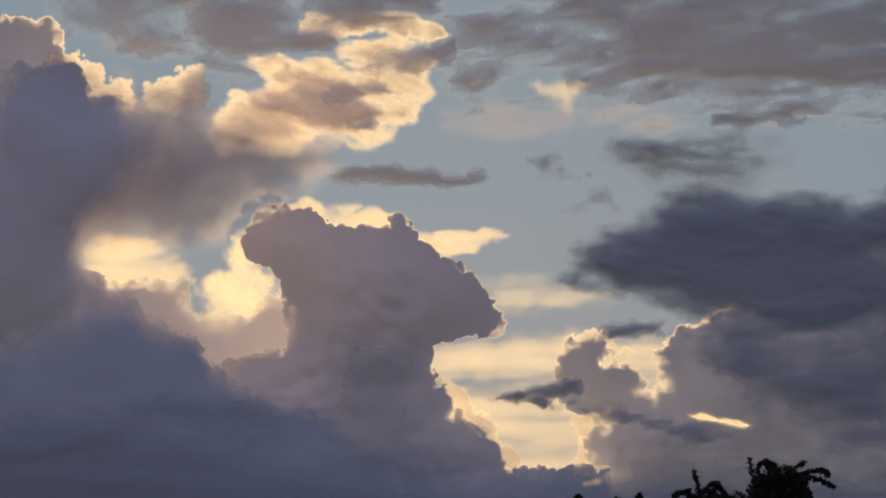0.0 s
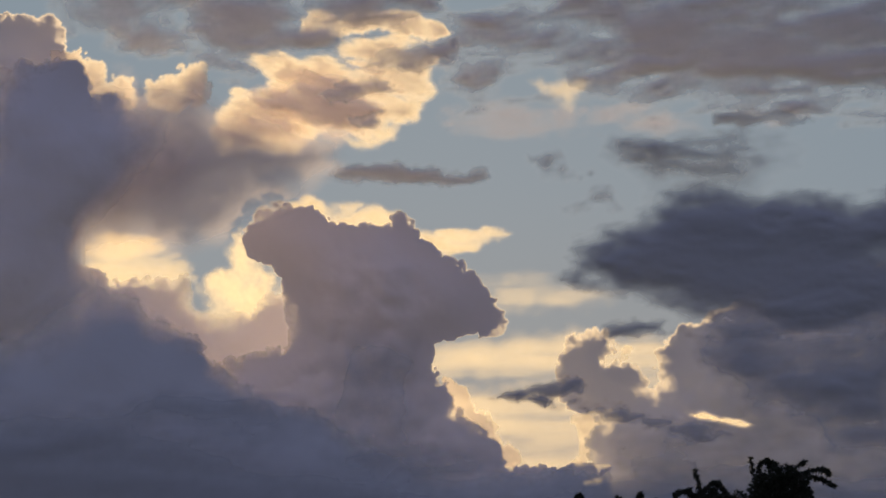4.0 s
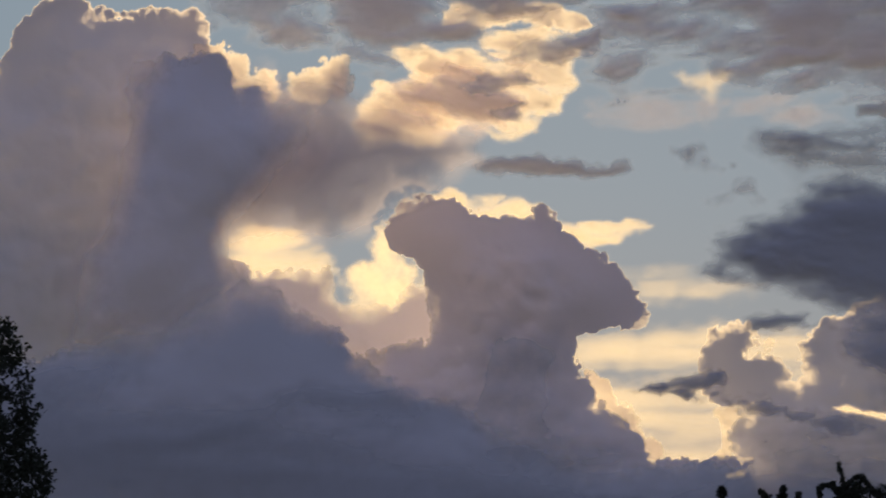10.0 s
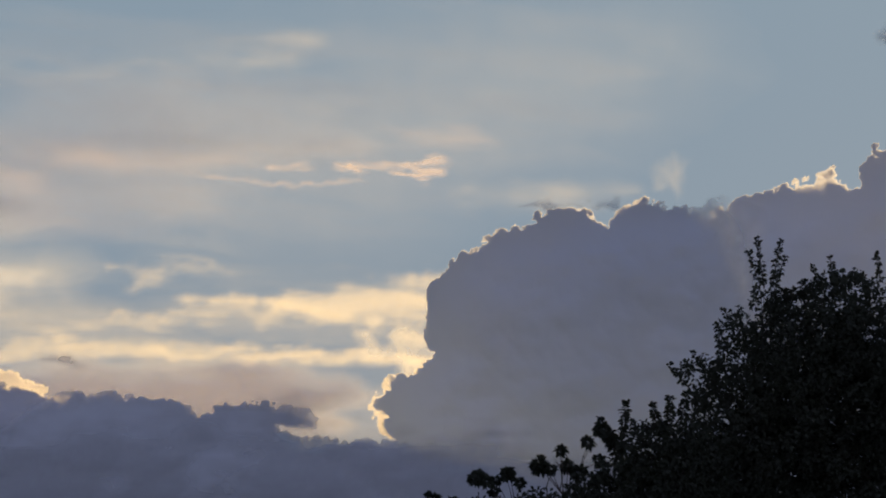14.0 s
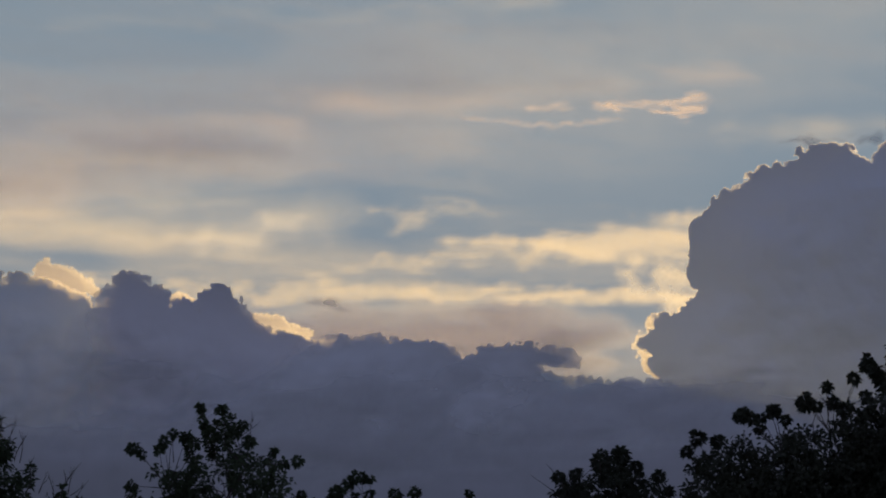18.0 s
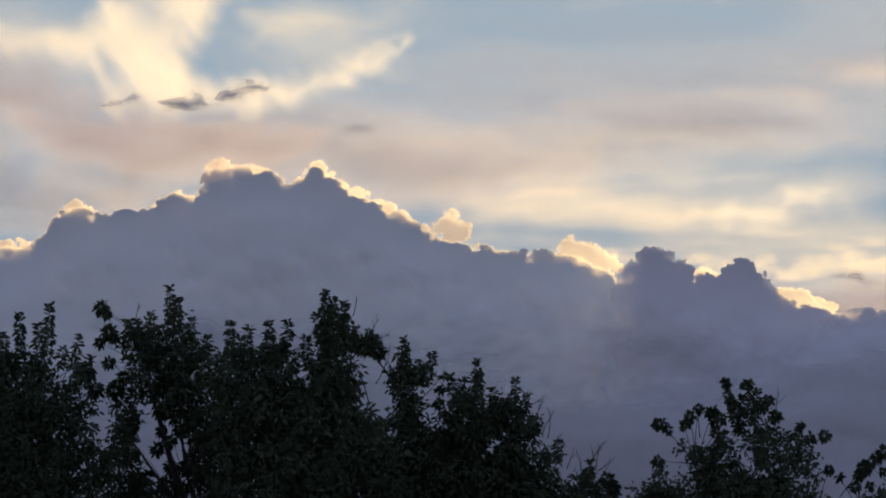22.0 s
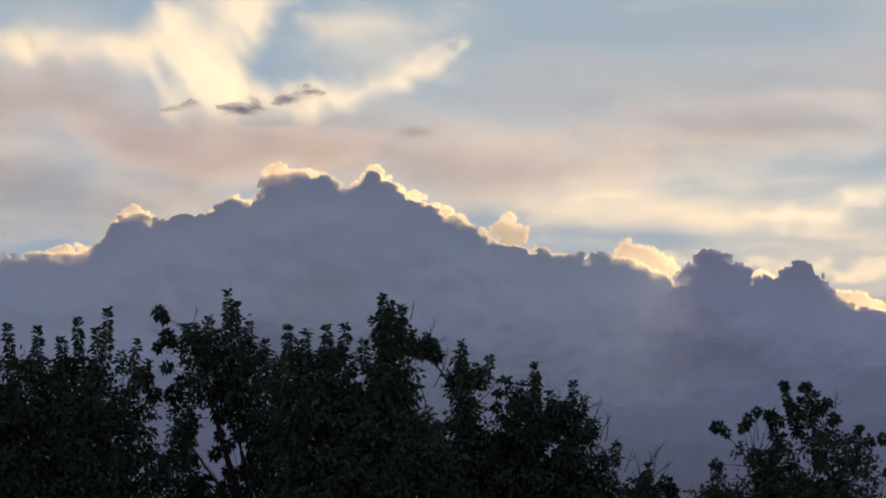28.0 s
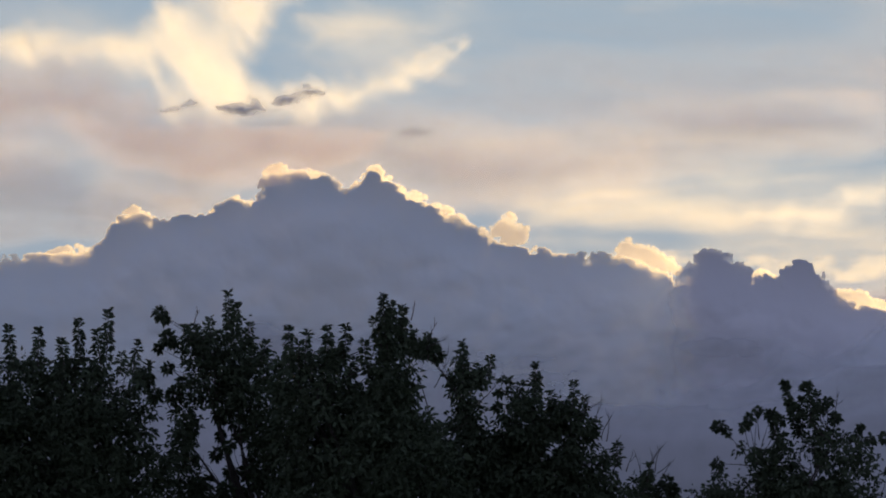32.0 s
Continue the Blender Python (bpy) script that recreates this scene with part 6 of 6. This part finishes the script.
    tree("thin sapling with sparse leaf tufts", 30.2, 56,
         [[(31.53, 0.62), (31.12, 0.89), (30.69, 0.84), (30.37, 0.62), (30.37, -0.41), (31.56, -0.42)], [(31.17, 1.10), (29.96, 1.22), (28.19, 1.12), (28.19, 0.07), (31.16, 0.06)]], (),
         [(31.13, 1.45, 0.18), (31.22, 1.30, 0.12), (30.76, 1.76, 0.14), (30.76, 1.39, 0.09), (31.59, 1.27, 0.09), (31.31, 1.09, 0.13), (31.01, 1.11, 0.10), (30.47, 1.44, 0.11), (28.53, 1.46, 0.10), (29.96, 1.44, 0.15), (29.58, 1.47, 0.13), (30.63, 1.76, 0.13), (30.87, 1.65, 0.12), (30.46, 1.75, 0.10), (31.04, 1.51, 0.13)],
         bare=[((31.60, 0.89), (31.01, 1.70)), ((31.23, 1.22), (30.76, 1.55)), ((31.01, 0.89), (30.71, 1.09))],
         seed=17, leaf=0.095, width=0.24, thick=1800, trunk=0.05, limbs=4)


trees()


# ---- the passing van ----
PAINT = plain_material("dark_blue_grey_paint", (0.028, 0.03, 0.038), 0.45, 0.0, vary=0.06, scale=1.0, shine=0.12)
RUBBER = plain_material("black_rubber", (0.015, 0.015, 0.016), 0.8, vary=0.2, scale=8)
DARK_GLASS = plain_material("tinted_glass", (0.004, 0.004, 0.005), 0.15, vary=0.02, shine=0.1)
STEEL = plain_material("wheel_steel", (0.4, 0.4, 0.42), 0.35, 0.9, vary=0.1)
TRIM = plain_material("black_trim", (0.005, 0.005, 0.006), 0.6, vary=0.1, shine=0.05)
RED = plain_material("red_lamp", (0.5, 0.01, 0.02), 0.2, vary=0.0, glow=(1.0, 0.02, 0.06, 1.6))
AMBER = plain_material("amber_lamp", (0.6, 0.16, 0.01), 0.2, vary=0.0, glow=(1.0, 0.25, 0.02, 4.0))
AMBER_LENS = plain_material("amber_lens", (0.5, 0.09, 0.01), 0.2, vary=0.0, glow=(1.0, 0.08, 0.01, 0.05))
HEAD = plain_material("headlamp_glass", (0.7, 0.7, 0.7), 0.1, vary=0.0)


def part(name, bm, mat, parent, label=""):
    bmesh.ops.recalc_face_normals(bm, faces=bm.faces)
    mesh = bpy.data.meshes.new(name)
    bm.to_mesh(mesh)
    bm.free()
    mesh.materials.append(mat)
    ob = new(name, mesh)
    ob.parent = parent
    return tagged(ob, label)


def slab(profile, y0, y1, bevel=0.0):
    """A profile in x and z, drawn out from y0 to y1."""
    bm = bmesh.new()
    ring = [bm.verts.new((x, y0, z)) for x, z in profile]
    face = bm.faces.new(ring)
    out = bmesh.ops.extrude_face_region(bm, geom=[face])
    for v in out["geom"]:
        if isinstance(v, bmesh.types.BMVert):
            v.co.y = y1
    if bevel:
        bmesh.ops.bevel(bm, geom=list(bm.edges), offset=bevel, segments=2, affect="EDGES", profile=0.6)
    return bm


def disc(r, y0, y1, n=28):
    bm = bmesh.new()
    bmesh.ops.create_cone(bm, cap_ends=True, segments=n, radius1=r, radius2=r, depth=abs(y1 - y0))
    bmesh.ops.rotate(bm, verts=bm.verts, matrix=Matrix.Rotation(math.pi / 2, 3, "X"))
    bmesh.ops.translate(bm, verts=bm.verts, vec=(0, (y0 + y1) / 2, 0))
    bmesh.ops.bevel(bm, geom=[e for e in bm.edges if len(e.link_faces) == 2 and e.calc_face_angle(0) > 1], offset=0.02, segments=2, affect="EDGES")
    return bm


def build_van():
    """A minivan, nose towards +x, wheels on z = 0, its middle at the origin."""
    van = tagged(new("van"), "dark blue-grey van with tinted windows and lit lamps", "van")
    body = part("body", slab([(-3.52, 0.35), (-3.59, 0.9), (-3.54, 1.35), (-3.42, 1.93), (-3.19, 2.045), (-2.0, 2.01), (-0.6, 1.965), (0.75, 1.91), (0.95, 1.86), (1.65, 1.18), (2.4, 1.0), (2.5, 0.75), (2.48, 0.35)],
                             -0.9, 0.9, 0.05), PAINT, van)
    part("roof_rim", slab([(-3.40, 1.92), (-3.19, 2.03), (-2.0, 1.995), (-0.6, 1.95), (0.75, 1.90), (0.95, 1.84), (0.92, 1.79), (0.7, 1.83), (-0.6, 1.88), (-2.0, 1.93), (-3.19, 1.965), (-3.36, 1.86)], -0.925, 0.925), TRIM, body)
    for y in (-1, 1):
        for x0, x1, lean in ((-3.24, -2.03, 0.0), (-1.66, -0.28, 0.0), (-0.03, 0.72, 0.4)):
            part("side_window", slab([(x0, 1.2), (x0 + 0.03, 1.755 - 0.022 * x0), (x1, 1.755 - 0.022 * x1), (x1 + lean, 1.2)], y * 0.895, y * 0.91, 0.006), DARK_GLASS, body)
        part("wing_mirror", slab([(1.1, 1.15), (1.1, 1.33), (1.22, 1.31), (1.24, 1.17)], y * 0.9, y * 1.1, 0.02), TRIM, body)
        part("headlamp", slab([(2.3, 0.8), (2.28, 1.0), (2.46, 0.95), (2.5, 0.8)], y * 0.5, y * 0.86, 0.01), HEAD, body)
        part("tail_lamp", slab([(-3.62, 0.95), (-3.58, 1.3), (-3.49, 1.3), (-3.52, 0.95)], y * 0.66, y * 0.91, 0.01), RED, body, "red lit tail lamp")
        part("sill", slab([(-1.6, 0.3), (-1.6, 0.42), (1.2, 0.42), (1.2, 0.3)], y * 0.89, y * 0.92, 0.008), TRIM, body)
        part("door_handle", slab([(0.0, 1.08), (0.0, 1.11), (0.18, 1.11), (0.18, 1.08)], y * 0.9, y * 0.93, 0.006), TRIM, body)
    part("windscreen", slab([(0.99, 1.81), (1.62, 1.22), (1.65, 1.23), (1.01, 1.835)], -0.78, 0.78, 0.004), DARK_GLASS, body)
    part("rear_window", slab([(-3.54, 1.32), (-3.45, 1.80), (-3.47, 1.81), (-3.57, 1.33)], -0.72, 0.72, 0.004), DARK_GLASS, body)
    for y in (-0.3, 0.0, 0.3):
        part("high_stop_lamp", slab([(-3.49, 1.845), (-3.48, 1.86), (-3.43, 1.86), (-3.44, 1.845)], y - 0.02, y + 0.02, 0.003), RED, body, "red lit high stop lamp")
    lamp = part("roof_lamp", slab([(0.72, 1.90), (0.73, 1.955), (0.88, 1.945), (0.91, 1.87)], -0.82, -0.66, 0.012), AMBER_LENS, body, "amber lit roof lamp")
    part("bulb", slab([(0.81, 1.912), (0.81, 1.922), (0.86, 1.922), (0.86, 1.912)], -0.835, -0.80), AMBER, lamp)
    part("bumper", slab([(2.45, 0.35), (2.47, 0.62), (2.56, 0.6), (2.56, 0.38)], -0.88, 0.88, 0.02), TRIM, body)
    part("rear_bumper", slab([(-3.60, 0.38), (-3.60, 0.62), (-3.50, 0.64), (-3.48, 0.36)], -0.88, 0.88, 0.02), TRIM, body)
    wheels = []
    for x in (-2.6, 1.55):
        for y in (-0.8, 0.8):
            hub = new("wheel")
            hub.parent = van
            hub.location = (x, y, 0.34)
            part("tyre", disc(0.34, -0.1, 0.1), RUBBER, hub)
            part("rim", disc(0.21, -0.115, 0.115, 10), STEEL, hub)
            wheels.append(hub)
    return van, wheels


def road():
    a = radians(HEADING)
    along, across = Vector((math.cos(a), math.sin(a), 0)), Vector((-math.sin(a), math.cos(a), 0))
    mid = Vector((MIDDLE.x, MIDDLE.y, 0))
    ends = [mid + along * s + across * w for s, w in ((-1400, -3.4), (1400, -3.4), (1400, 3.4), (-1400, 3.4))]
    bottom = [p + Vector((0, 0, -0.2)) for p in ends]
    top = [p + Vector((0, 0, 0.02)) for p in ends]
    sheet_mesh("road", [tuple(p) for p in bottom + top], [(4, 5, 6, 7), (0, 1, 5, 4), (1, 2, 6, 5), (2, 3, 7, 6), (3, 0, 4, 7)], ASPHALT,
               label="dark asphalt road crossing the verge", category="road")


HEADING = 40.5 + 14.0              # degrees: the van drives to the right and slightly away
MIDDLE = at(40.5, 0, 7.5)
SPEED, PASS = 26.5, 28.322         # metres a second; when its middle crosses the line of sight
road()
van, wheels = build_van()


def motions():
    a = radians(HEADING)
    along = Vector((math.cos(a), math.sin(a), 0))
    times = [0, 4, 8, 12, 16, 20, 22, 24, 26, 27, 27.6, 28.0, 28.2, 28.4, 28.6, 28.8, 29.2, 30, 31, 32]
    rows = []
    for t in times:
        p = Vector((MIDDLE.x, MIDDLE.y, 0.02)) + along * SPEED * (t - PASS)
        rows.append((t, pose(p.x, p.y, p.z, 0, 0, HEADING)))
    walk(van, rows)


motions()
